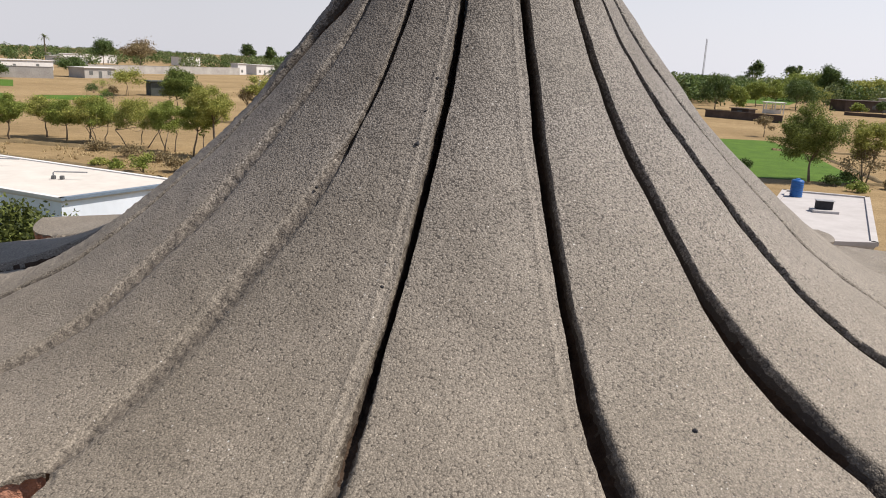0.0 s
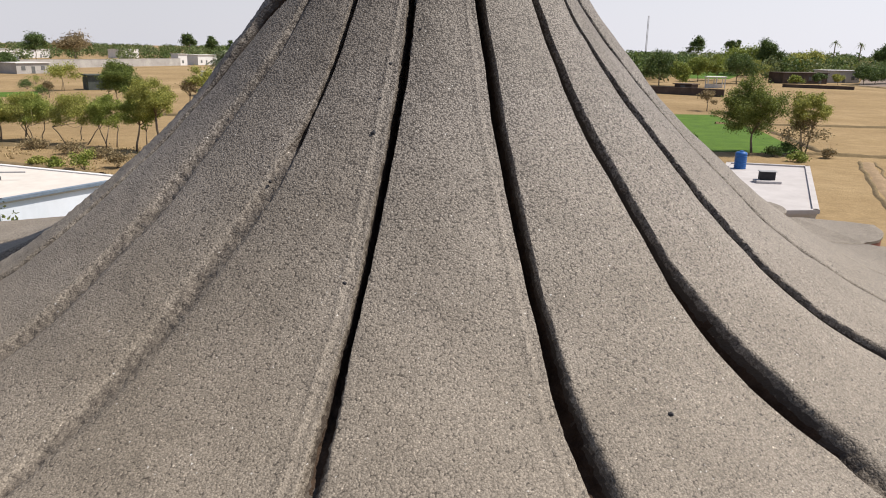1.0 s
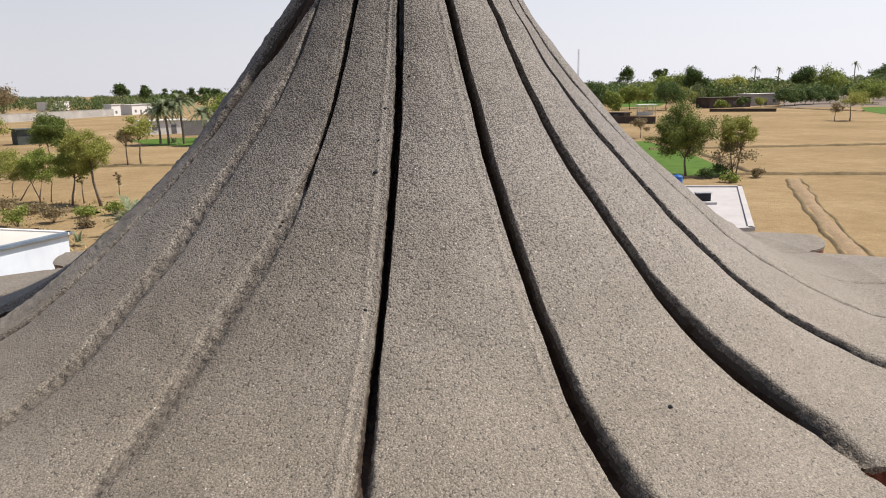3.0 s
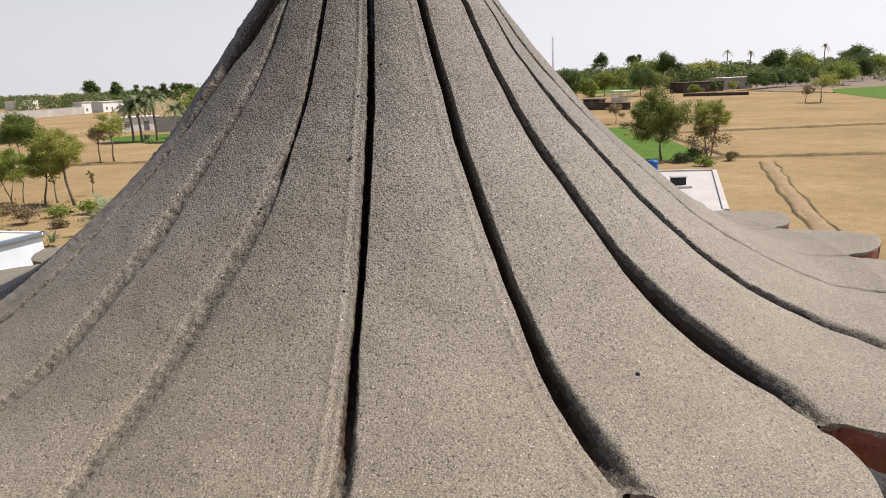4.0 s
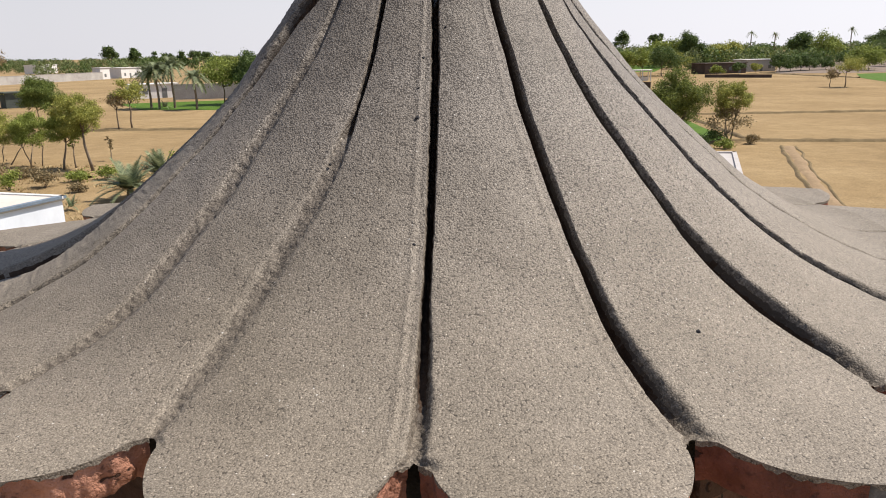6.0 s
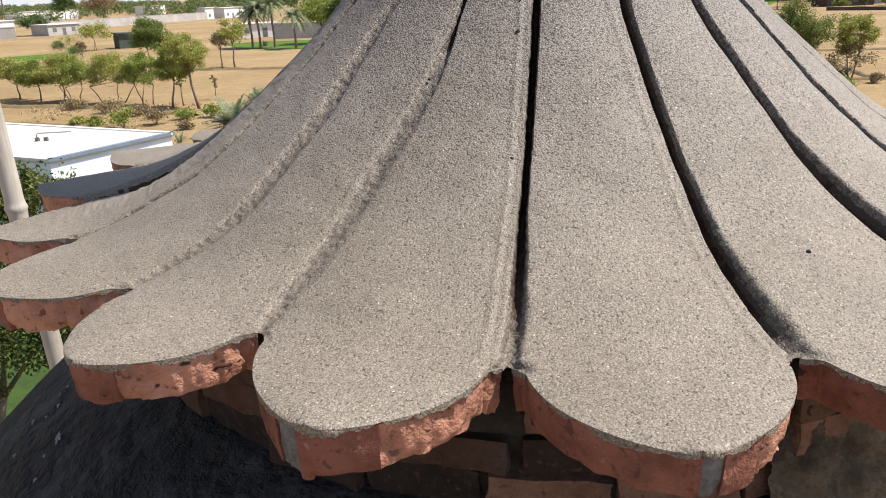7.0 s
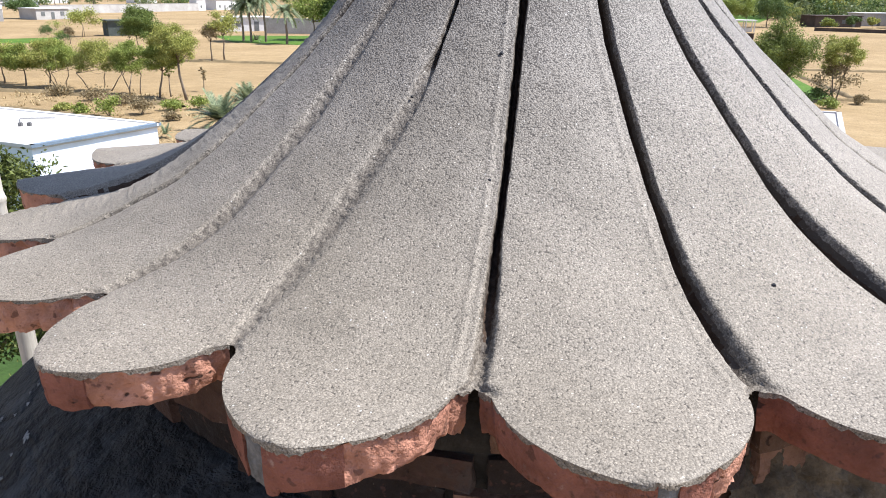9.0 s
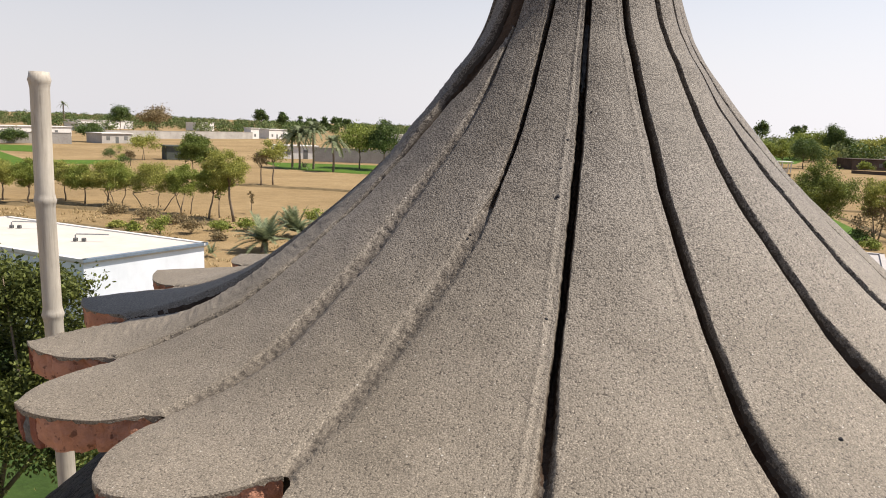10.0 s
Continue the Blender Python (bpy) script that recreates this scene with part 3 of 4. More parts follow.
                bf.append((i * g + c, i * g + d, (i + 1) * g + d, (i + 1) * g + c))
        bf.append(tuple(range(g))[::-1])
        bf.append(tuple((rows - 1) * g + c for c in range(g)))
        part(name, mesh_of(name, bv, bf, mat, True, 50), None, ob)


for k in range(COUNT):
    build_petal(k)

# solid core under the petals
prof = [(0.10, 2.65), (0.10, 1.5), (0.13, 1.2), (0.19, 0.95)] + [(r, smooth_at(CROWN_R, CROWN_Z, r) - 0.11) for r in (0.3, 0.42, 0.56, 0.72, 0.9, 1.1, 1.19)] + [(1.2, -0.06), (1.165, -0.08), (1.165, -0.45)]
vs, fs = lathe(prof, 60)
part("core", mesh_of("core", vs, fs, MORTAR, True), None, cap)
vs, fs = lathe([(0.2, 2.62), (0.2, 2.72), (0.12, 2.8), (0.02, 2.84)], 32)
part("top", mesh_of("top", vs, fs, PLASTER, True), None, cap)

# ---- the dome below ----
dome = thing("dome", (0, 0, BASE), "dark unpainted cement dome under a ring of brick petals", "dome")
DOME = [(1.14, -0.335), (1.22, -0.355), (1.37, -0.425), (1.555, -0.545), (1.76, -0.725), (1.92, -1.0), (2.04, -1.35), (2.1, -1.75), (2.08, -2.2), (2.0, -2.6)]
dprof = []
for (r0, z0), (r1, z1) in zip(DOME, DOME[1:]):
    for s in np.linspace(0, 1, 13)[:-1]:
        dprof.append((r0 + (r1 - r0) * s, z0 + (z1 - z0) * s))
dprof.append(DOME[-1])
vs, fs = lathe(dprof, 400, 0.012, 3)
vs = [v * (1 + 0.006 * noise.noise(v * 9.0) + 0.004 * noise.noise(v * 24.0)) for v in vs]
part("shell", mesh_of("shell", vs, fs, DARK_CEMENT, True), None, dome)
for course, (rad, zt, zb, count) in enumerate(((1.235, -0.09, -0.163, 34), (1.215, -0.176, -0.249, 32), (1.20, -0.262, -0.345, 33))):
    shapes = []
    for n in range(6):
        rnd = random.Random(n + 20 * course)
        ln = 2 * math.pi * rad / count - rnd.uniform(0.008, 0.03)
        bm = bmesh.new()
        box(bm, -0.06, -ln / 2, zb, 0.055, ln / 2, zt - rnd.uniform(0, 0.01))
        bmesh.ops.subdivide_edges(bm, edges=bm.edges[:], cuts=4, use_grid_fill=True)
        for v in bm.verts:
            at = v.co * 30 + Vector((n * 5.3, course * 3.1, 0))
            v.co += Vector((noise.noise(at), noise.noise(at + Vector((9, 0, 0))), noise.noise(at + Vector((0, 9, 0))))) * 0.008
        me = bpy.data.meshes.new("brick")
        bm.to_mesh(me)
        bm.free()
        me.materials.append(BRICK_SOOT_SHADE)
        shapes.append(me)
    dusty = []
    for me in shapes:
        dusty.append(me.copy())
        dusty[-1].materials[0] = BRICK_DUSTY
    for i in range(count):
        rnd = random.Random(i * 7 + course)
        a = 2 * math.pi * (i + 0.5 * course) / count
        paler = math.cos(a + math.pi / 2 - 0.62) + rnd.uniform(-0.3, 0.2) > 0.7  # one stretch is less sooty and better lit, both given by brick colour
        b = part("brick", (dusty if paler else shapes)[(i * 5 + i // 6) % 6], None, dome)
        rr = rad - 0.055 + rnd.uniform(-0.02, 0.014)
        b.matrix_basis = pose(rr * math.cos(a), rr * math.sin(a), 0, 0, 0, math.degrees(a) + rnd.uniform(-2, 2))

vs, fs = lathe([(1.19, -0.07), (1.222, -0.085), (1.219, -0.17), (1.200, -0.18), (1.200, -0.255), (1.186, -0.265), (1.186, -0.36)], 260, 0.006, 5)
vs = [Vector((v.x * (1 + 0.008 * noise.noise(v * 22.0)), v.y * (1 + 0.008 * noise.noise(v * 22.0)), v.z)) for v in vs]
part("mortar_bed", mesh_of("mortar_bed", vs, fs, make_rough("sooty_shaded_mortar", (0.012, 0.011, 0.010), (0.05, 0.045, 0.04), 12, 90, 0.95, 1.0, 0.01), True), None, dome)

# tan mortar smeared over the lower courses on one stretch
vs, fs = [], []
for j in range(25):
    for i in range(141):
        a = -math.pi / 2 + radians(21 + 46 * i / 140)
        z = -0.175 - 0.205 * j / 24
        at = Vector((9 * a, 7 * z, 2.5))
        edge = min(i, 140 - i, 45) / 45 * min(j + 2, 6) / 6
        r = 1.196 + 0.07 * edge + 0.03 * j / 24 + 0.022 * noise.noise(at * 2.4) + 0.012 * noise.noise(at * 7) + 0.011 * noise.noise(at * 19)
        vs.append((r * math.cos(a), r * math.sin(a), z + 0.01 * noise.noise(at * 5 + Vector((0, 0, 7)))))
for j in range(24):
    for i in range(140):
        fs.append((j * 141 + i, (j + 1) * 141 + i, (j + 1) * 141 + i + 1, j * 141 + i + 1))
part("mortar_smear", mesh_of("mortar_smear", vs, fs, make_rough("tan_mortar", (0.045, 0.038, 0.03), (0.19, 0.148, 0.10), 14, 120, 0.95, 1.0, 0.01), True), None, dome, "rough smear of tan mortar over bricks")

# dried mortar splashed on the dome
def on_dome(deg, zz):
    a = -math.pi / 2 + radians(deg)
    rs, hs = [r for r, _ in DOME], [-h for _, h in DOME]
    r = float(np.interp(-zz, hs, rs))
    return Vector((r * math.cos(a), r * math.sin(a), zz)), Vector((math.cos(a), math.sin(a), 0.9)).normalized()


for i in range(60):
    rnd = random.Random(i + 900)
    p, nrm = on_dome(rnd.uniform(-62, 2), rnd.uniform(-0.64, -0.47))
    t1 = nrm.orthogonal().normalized()
    t2 = nrm.cross(t1)
    size = rnd.uniform(0.0015, 0.006) + (0.008 if i % 9 == 0 else 0)
    vs, m = [p + nrm * 0.008], 17
    for j in range(m):
        w = 2 * math.pi * j / m
        rad = size * rnd.uniform(0.35, 1.5)
        vs.append(p + (t1 * math.cos(w) + t2 * math.sin(w) * 1.4) * rad + nrm * 0.003)
    fs = [(0, 1 + j, 1 + (j + 1) % m) for j in range(m)]
    part("mortar_splash", mesh_of("mortar_splash", vs, fs, SPLASH), None, dome, "pale splash of dried mortar" if i == 0 else "")

# dark pebbles stuck in the plaster
for deg, r, size in ((-2.5, 0.681, 0.006), (24.9, 1.138, 0.0045), (-1.6, 0.927, 0.004), (-15.9, 0.77, 0.0035), (-2.7, 0.62, 0.004), (-2.2, 0.56, 0.004), (3.2, 0.5, 0.003)):
    k = math.floor(radians(deg) / STEP)
    row = Row(k, r, 1.0)
    p = petal_point(k, row, (radians(deg) - math.pi / 2 - row.mid) / row.half, 0.0)
    bm = bmesh.new()
    bmesh.ops.create_icosphere(bm, subdivisions=1, radius=size, matrix=Matrix.Translation(p))
    for v in bm.verts:
        v.co += Vector((1, 1, 1)) * size * 0.4 * noise.noise(v.co * 300)
    part("pebble", bm, DARK, cap)

# building that carries the dome
bm = bmesh.new()
box(bm, -1.4, -1.4, 0, 1.4, 1.4, BASE - 2.55, 0.02)
tower = thing("tower", (0, 0, 0), "plain grey cement base that carries the dome", "building")
part("wall", bm, GREY_WALL, tower)

# bamboo pole
def build_pole():
    pole = thing("bamboo_pole", (-2.27, 0.45, 0), "weathered pale bamboo scaffolding pole standing upright", "pole")
    pts, radii = [], []
    z = 0.0
    top = BASE + 0.755
    nodes = []
    zz = top - 0.035
    while zz > 0:
        nodes.append(zz)
        zz -= 0.51
    zs = sorted({0.0, top, *[n + d for n in nodes for d in (-0.035, -0.012, 0, 0.012, 0.035) if 0 < n + d < top]})
    for z in zs:
        near = min(abs(z - n) for n in nodes)
        radii.append(0.040 + (0.008 if near < 0.005 else 0.004 if near < 0.02 else 0) - 0.0006 * z + 0.004)
        pts.append((0.012 * math.sin(z * 2.1) - 0.01 * (z - BASE), 0.01 * math.cos(z * 1.7), z))
    v, f = tube(pts, radii, 26)
    part("stem", mesh_of("stem", v, f, BAMBOO, True), None, pole)


build_pole()


# ---- fields ----
field("crop_field", [(19.5, 113.7), (27, 115), (27.5, 92), (25.8, 70.5), (8, 70), (2, 90), (6, 113)], 0.03, GREEN, "bright green standing crop in a small field")
field("far_crop_field", [(-150, 155), (-98.7, 111.8), (-74.0, 83.1), (-110, 76)], 0.03, GREEN, "strip of green crop beside the stubble")
field("far_crop_field", [(-190, 160), (-146.5, 167.4), (-123.7, 140.9), (-170, 135)], 0.03, GREEN, "strip of green crop near the compound wall")
field("far_crop_field", [(-100.7, 119.5), (-93.1, 128.8), (-83.7, 115.4), (-93.1, 110.3)], 0.03, GREEN, "thin green strip between bare fields")
field("far_crop_field", [(-70, 144.4), (-20, 160), (-20, 122), (-43.3, 123.6), (-57.4, 126.5)], 0.03, GREEN, "green fodder plot under palms")
field("far_crop_field", [(118.5, 232.2), (200, 255), (180, 160), (95.3, 163.1), (105.1, 202.9)], 0.03, GREEN, "green crop beyond the stubble")
field("ploughed_field", [(99, 245), (172, 420), (420, 460), (300, 262), (128, 240)], 0.04, make_rough("ploughed_soil", (0.16, 0.125, 0.10), (0.24, 0.19, 0.155), 0.1, 1.5, 1.0, 0.5, 0.1), "dark ploughed field behind the stubble")
field("far_crop_field", [(53.3, 282.9), (70.2, 285), (110, 412.3), (74.9, 402.1)], 0.04, GREEN, "pale green field among distant trees")
field("lawn", [(-34, 2), (-7, 2), (-7, 24), (-15.5, 24), (-17.5, 20), (-34, 24)], 0.03, LAWN, "mown green lawn beside the building")


def ridge(points, width, height, seed, label, material=BUND):
    vs, fs, n = [], [], 0
    pts = []
    for (x0, y0), (x1, y1) in zip(points, points[1:]):
        m = max(2, int(math.hypot(x1 - x0, y1 - y0) / 0.8))
        pts += [(x0 + (x1 - x0) * i / m, y0 + (y1 - y0) * i / m) for i in range(m)]
    pts.append(points[-1])
    for i, (x, y) in enumerate(pts):
        xa, ya = pts[max(i - 1, 0)]
        xb, yb = pts[min(i + 1, len(pts) - 1)]
        d = Vector((yb - ya, xa - xb, 0)).normalized()
        c = Vector((x, y, 0)) + d * (0.35 if material is BUND else 0.1) * noise.noise(Vector((x * 0.25, y * 0.25, seed)))
        h = height * (0.75 + 0.5 * noise.noise(Vector((x * 0.6, y * 0.6, seed + 9))))
        for e, z in ((-1, -0.02), (-0.55, 0.7), (0, 1.0), (0.5, 0.65), (1, -0.02)):
            vs.append(c + d * width * 0.5 * e * (0.8 + 0.5 * noise.noise(Vector((x * 0.9, y * 0.9, seed + e)))) + Vector((0, 0, z * h)))
    for i in range(len(pts) - 1):
        for j in range(4):
            fs.append((i * 5 + j, i * 5 + j + 1, i * 5 + j + 6, i * 5 + j + 5))
    tagged(new("field_bund", mesh_of("field_bund", vs, fs, material, True)), label, "earth bund", kind="structure")


ridge([(24, 100), (39.1, 100.3), (59.7, 100.7), (90, 101)], 1.0, 0.3, 1, "low earth bund across a stubble field")
ridge([(24.5, 70.6), (41.2, 68.3), (70, 66)], 1.1, 0.35, 2, "low earth bund across a stubble field")
for n, (dx, wide, high, mat) in enumerate(((-0.55, 0.45, 0.16, BUND), (0.1, 1.2, 0.12, TRACK), (0.75, 0.3, 0.10, BUND))):
    ridge([(29.2 + dx, 66), (28.7 + dx, 64.6), (22.9 + dx, 46.6), (20.5 + dx, 38.1), (18 + dx, 30)], wide, high, 3 + 20 * n, "low cloddy earth ridge along a wheel rut", mat)
ridge([(97.0, 252), (101, 225), (105.1, 204)], 1.4, 0.4, 4, "low earth bund at the edge of a field")
ridge([(-56.5, 58.5), (-45, 58.6), (-37.4, 57.0), (-29.3, 53)], 1.6, 0.35, 5, "low earth bund under a row of trees")
ridge([(-50, 90), (-35.9, 90.0), (-24, 89)], 1.2, 0.35, 6, "low earth bund between stubble plots")
ridge([(-48.6, 50.5), (-38.7, 48.8), (-30, 46)], 1.4, 0.3, 7, "low earth bund beside the white building")
ridge([(-24, 112), (10, 112)], 1.4, 0.4, 8, "low earth bund between stubble plots")
ridge([(27.5, 70.5), (29, 95), (30, 120)], 1.0, 0.3, 9, "low earth bund beside the green crop")


# ---- buildings ----
def building(name, corners, z, label, wall, roof, trim=None, parapet=0.0):
    """A flat-roofed block over four corners."""
    b = thing(name, (corners[0][0], corners[0][1], 0), label, "building")
    o = Vector((corners[0][0], corners[0][1], 0))
    cs = [Vector((x, y, 0)) - o for x, y in corners]
    mid = sum(cs, Vector()) / len(cs)
    n = len(cs)
    vs = [c for c in cs] + [c + Vector((0, 0, z - 0.15)) for c in cs]
    fs = [(i, (i + 1) % n, n + (i + 1) % n, n + i) for i in range(n)] + [tuple(range(n, 2 * n))]
    part("wall", mesh_of("wall", vs, fs, wall), None, b)

    def slab(grow, z0, z1):
        ring = [mid + (c - mid) * grow for c in cs]
        v = [c + Vector((0, 0, z0)) for c in ring] + [c + Vector((0, 0, z1)) for c in ring]
        f = [(i, (i + 1) % n, n + (i + 1) % n, n + i) for i in range(n)] + [tuple(range(n, 2 * n)), tuple(range(n))[::-1]]
        return v, f

    v, f = slab(1.012, z - 0.15, z)
    part("roof", mesh_of("roof", v, f, roof), None, b)
    if trim:
        for i in range(n):
            a, c = cs[i], cs[(i + 1) % n]
            d = (c - a).normalized()
            side = Vector((d.y, -d.x, 0))
            if side.dot(mid - a) > 0:
                side = -side
            a2, c2 = mid + (a - mid) * 1.012, mid + (c - mid) * 1.012
            v = []
            for q in (a2 - d * 0.06, c2 + d * 0.06):
                for s_, zz in ((-0.16, z - 0.07), (0.07, z - 0.07), (0.07, z + 0.05 + parapet), (-0.16, z + 0.05 + parapet)):
                    v.append(q + side * s_ + Vector((0, 0, zz)))
            f = [(0, 1, 5, 4), (1, 2, 6, 5), (2, 3, 7, 6), (3, 0, 4, 7), (3, 2, 1, 0), (4, 5, 6, 7)]
            part("roof_edge", mesh_of("roof_edge", v, f, trim[i % len(trim)]), None, b)
    return b


building("white_building", [(-18.69, 21.63), (-16.7, 26.91), (-29.7, 30.2), (-31.7, 24.9)], 3.5,
                       "flat-roofed whitewashed building with a blue roof edge", make_paint("skylit_limewash", (0.62, 0.665, 0.73), (0.72, 0.765, 0.83)), make_paint("warm_limewash_roof", (0.50, 0.46, 0.415), (0.58, 0.54, 0.49)), [BLUE, WHITE, WHITE, WHITE])
building("white_roofed_building", [(10.7, 38.9), (14.6, 38.4), (11.0, 26.7), (6.4, 25.6)], 3.3,
                      "low building with a pale flat roof and plastered rim", GREY_WALL, ROOF_R, [ROOF_R], 0.03)


def water_tank(x, y, z):
    t = thing("water_tank", (x, y, z), "blue plastic rooftop water tank with a ribbed body", "tank")
    prof = [(0.26, 0.0), (0.30, 0.02)]
    for i in range(6):
        z0 = 0.06 + i * 0.12
        prof += [(0.30, z0), (0.285, z0 + 0.02), (0.285, z0 + 0.04), (0.30, z0 + 0.06)]
    prof += [(0.30, 0.78), (0.25, 0.85), (0.12, 0.88)]
    v, f = lathe(prof, 20)
    part("body", mesh_of("body", v, f, TANK, True), None, t)
    v, f = lathe([(0.11, 0.88), (0.11, 0.91), (0.08, 0.925)], 14)
    part("lid", mesh_of("lid", v, f, TANK), None, t, "round blue screw lid")


water_tank(10.85, 37.2, 3.3)


def roof_vent(x, y, z):
    t = thing("roof_vent", (x, y, z), "dark roof hatch with a pale plastered kerb", "roof hatch")
    bm = bmesh.new()
    box(bm, -0.55, -0.35, 0, 0.55, 0.35, 0.12, 0.02)
    part("kerb", bm, ROOF_R, t)
    bm = bmesh.new()
    box(bm, -0.34, -0.05, 0.12, 0.34, 0.3, 0.50, 0.02)
    part("hood", bm, DARK, t, "dark sheet-metal hood")
    bm = bmesh.new()
    box(bm, -0.38, -0.10, 0.50, 0.38, 0.33, 0.53, 0.01)
    part("cover", bm, STEEL, t)


roof_vent(11.0, 33.0, 3.3)


def pipe_stand(x, y, z, turn):
    t = thing("pipe_stand", (x, y, z), "low bent steel water pipe on the white roof", "pipe")
    v, f = tube([(-0.5, 0, 0), (-0.5, 0, 0.28), (-0.45, 0, 0.33), (0.9, 0, 0.33)], [0.03] * 4, 8)
    part("pipe", mesh_of("pipe", v, f, STEEL), None, t)
    for xx in (-0.5, -0.15):
        bm = bmesh.new()
        box(bm, xx - 0.08, -0.08, 0, xx + 0.08, 0.08, 0.16, 0.02)
        part("foot", bm, MORTAR, t)
    t.rotation_euler = (0, 0, turn)


pipe_stand(-21.3, 25.3, 3.5, 0.3)
pipe_stand(-26.3, 27.3, 3.5, 0.3)


def far_house(p0, p1, h, depth, wall, label, openings=0, roof=None, seed=0):
    a, b = Vector((*p0, 0)), Vector((*p1, 0))
    d = (b - a)
    ln = d.length
    d.normalize()
    t = thing("house", (a.x, a.y, 0), label, "house")
    t.rotation_euler = (0, 0, math.atan2(d.y, d.x))
    bm = bmesh.new()
    box(bm, 0, 0, 0, ln, depth, h - 0.2)
    part("wall", bm, wall, t)
    bm = bmesh.new()
    box(bm, -0.3, -0.4, h - 0.2, ln + 0.3, depth + 0.3, h)
    part("roof", bm, roof or wall, t)
    for i in range(openings):
        x = ln * (i + 0.7) / (openings + 0.4)
        bm = bmesh.new()
        if i % 2:
            box(bm, x - 0.55, -0.05, 0.02, x + 0.55, 0.2, min(2.1, h - 0.5))
            part("door", bm, SHUTTER, t)
        else:
            box(bm, x - 0.6, -0.05, 1.0, x + 0.6, 0.2, min(2.2, h - 0.4))
            part("window", bm, SHUTTER, t)


def far_wall(p0, p1, h, mat, label):
    a, b = Vector((*p0, 0)), Vector((*p1, 0))
    d = b - a
    t = new("compound_wall")
    t.location = a
    t.rotation_euler = (0, 0, math.atan2(d.y, d.x))
    tagged(t, label, "wall", kind="structure")
    bm = bmesh.new()
    box(bm, 0, 0, 0, d.length, 0.35, h)
    part("wall_face", bm, mat, t)
    bm = bmesh.new()
    box(bm, -0.1, -0.08, h, d.length + 0.1, 0.43, h + 0.12)
    part("coping", bm, mat, t)


far_wall((-176, 236), (-156.3, 315.1), 3.0, GREY_WALL, "long grey cement compound wall between fields")
far_wall((-190, 150), (-149.1, 185.7), 3.1, GREY_WALL, "grey cement compound wall beside green crop")
far_wall((-63.2, 156.0), (-20, 166), 3.1, GREY_WALL, "grey cement wall behind palms")
far_wall((26, 174.5), (40, 164.4), 1.5, SHADED_BRICK, "low dark-toned brick wall at a field's edge")
far_house((-148.6, 198.4), (-145.0, 208.1), 3.2, 8, GREY_WALL, "small pale flat-roofed farm house", 3, WHITE)
far_house((-260, 331), (-258.8, 350), 4.2, 9, WHITE, "white flat-roofed village house", 4)
far_house((-262.9, 451.8), (-263.6, 474), 5.5, 9, WHITE, "white two-room village house above a wall", 3)
far_house((-153.6, 326.8), (-150.4, 343), 4.6, 9, WHITE, "white village house with a verandah", 4)
far_house((-156.6, 314.1), (-155.3, 319.7), 5.0, 4, WHITE, "pale plastered gate tower on the compound wall", 1)
far_house((-87.3, 135.9), (-83.8, 139.5), 3.0, 4, make_rough("dark_shutter", (0.05, 0.06, 0.055), (0.10, 0.11, 0.10), 1, 6), "dark metal shed behind a tree", 0)
far_house((-74, 160), (-66, 166), 3.2, 5, WHITE, "white pump house beside palms", 2)
far_house((-215, 205), (-200, 250), 3.6, 9, WHITE, "long white flat-roofed shed", 5)
far_house((-300, 380), (-290, 420), 5, 9, WHITE, "white village house among trees", 4)
far_house((-110, 350), (-95, 352), 4.2, 8, WHITE, "white village house among trees", 3)
far_house((78.8, 252.1), (93.9, 256.5), 3.5, 8, SHADED_BRICK, "unplastered brick farm house in the shade", 4)
far_house((98.3, 268), (109.5, 271), 4.2, 8, GREY_WALL, "grey farm house with a pale roof", 3, WHITE)
far_wall((70.2, 224.0), (86.2, 214.9), 0.8, SHADED_BRICK, "low shade-dark brick wall at a field's edge")
far_house((31.2, 173.2), (34.4, 170.6), 2.4, 3, SHADED_BRICK, "small brick hut on the wall", 1)


def pavilion(x, y):
    t = thing("pavilion", (x, y, 0), "small open white shelter on thin posts", "shelter")
    for px in (0, 2.2, 4.4):
        for py in (0, 3):
            bm = bmesh.new()
            box(bm, px - 0.12, py - 0.12, 0, px + 0.12, py + 0.12, 2.8)
            part("post", bm, WHITE, t)
    bm = bmesh.new()
    box(bm, -0.4, -0.4, 2.8, 4.8, 3.4, 3.05, 0.03)
    part("roof", bm, WHITE, t)
    bm = bmesh.new()
    box(bm, 0.15, 2.9, 0.0, 4.25, 3.1, 1.0)
    part("back_wall", bm, WHITE, t)


pavilion(45.8, 207)


def mast(x, y, h):
    t = thing("radio_mast", (x, y, 0), "slender steel lattice mast far away", "mast")
    legs = [(0.7, 0), (-0.35, 0.6), (-0.35, -0.6)]
    for lx, ly in legs:
        v, f = tube([(lx, ly, 0), (lx * 0.8, ly * 0.8, h)], [0.2, 0.16], 6)
        part("leg", mesh_of("leg", v, f, STEEL), None, t)
    vs, fs = [], []
    for i in range(int(h / 1.5)):
        for j in range(3):
            a, b = legs[j], legs[(j + 1) % 3]
            v, f = tube([(a[0] * 0.9, a[1] * 0.9, i * 1.5), (b[0] * 0.9, b[1] * 0.9, i * 1.5 + 1.5)], [0.05, 0.05], 4)
            fs += [tuple(q + len(vs) for q in g) for g in f]
            vs += v
    part("bracing", mesh_of("bracing", vs, fs, STEEL), None, t)


mast(94.9, 691.5, 40)


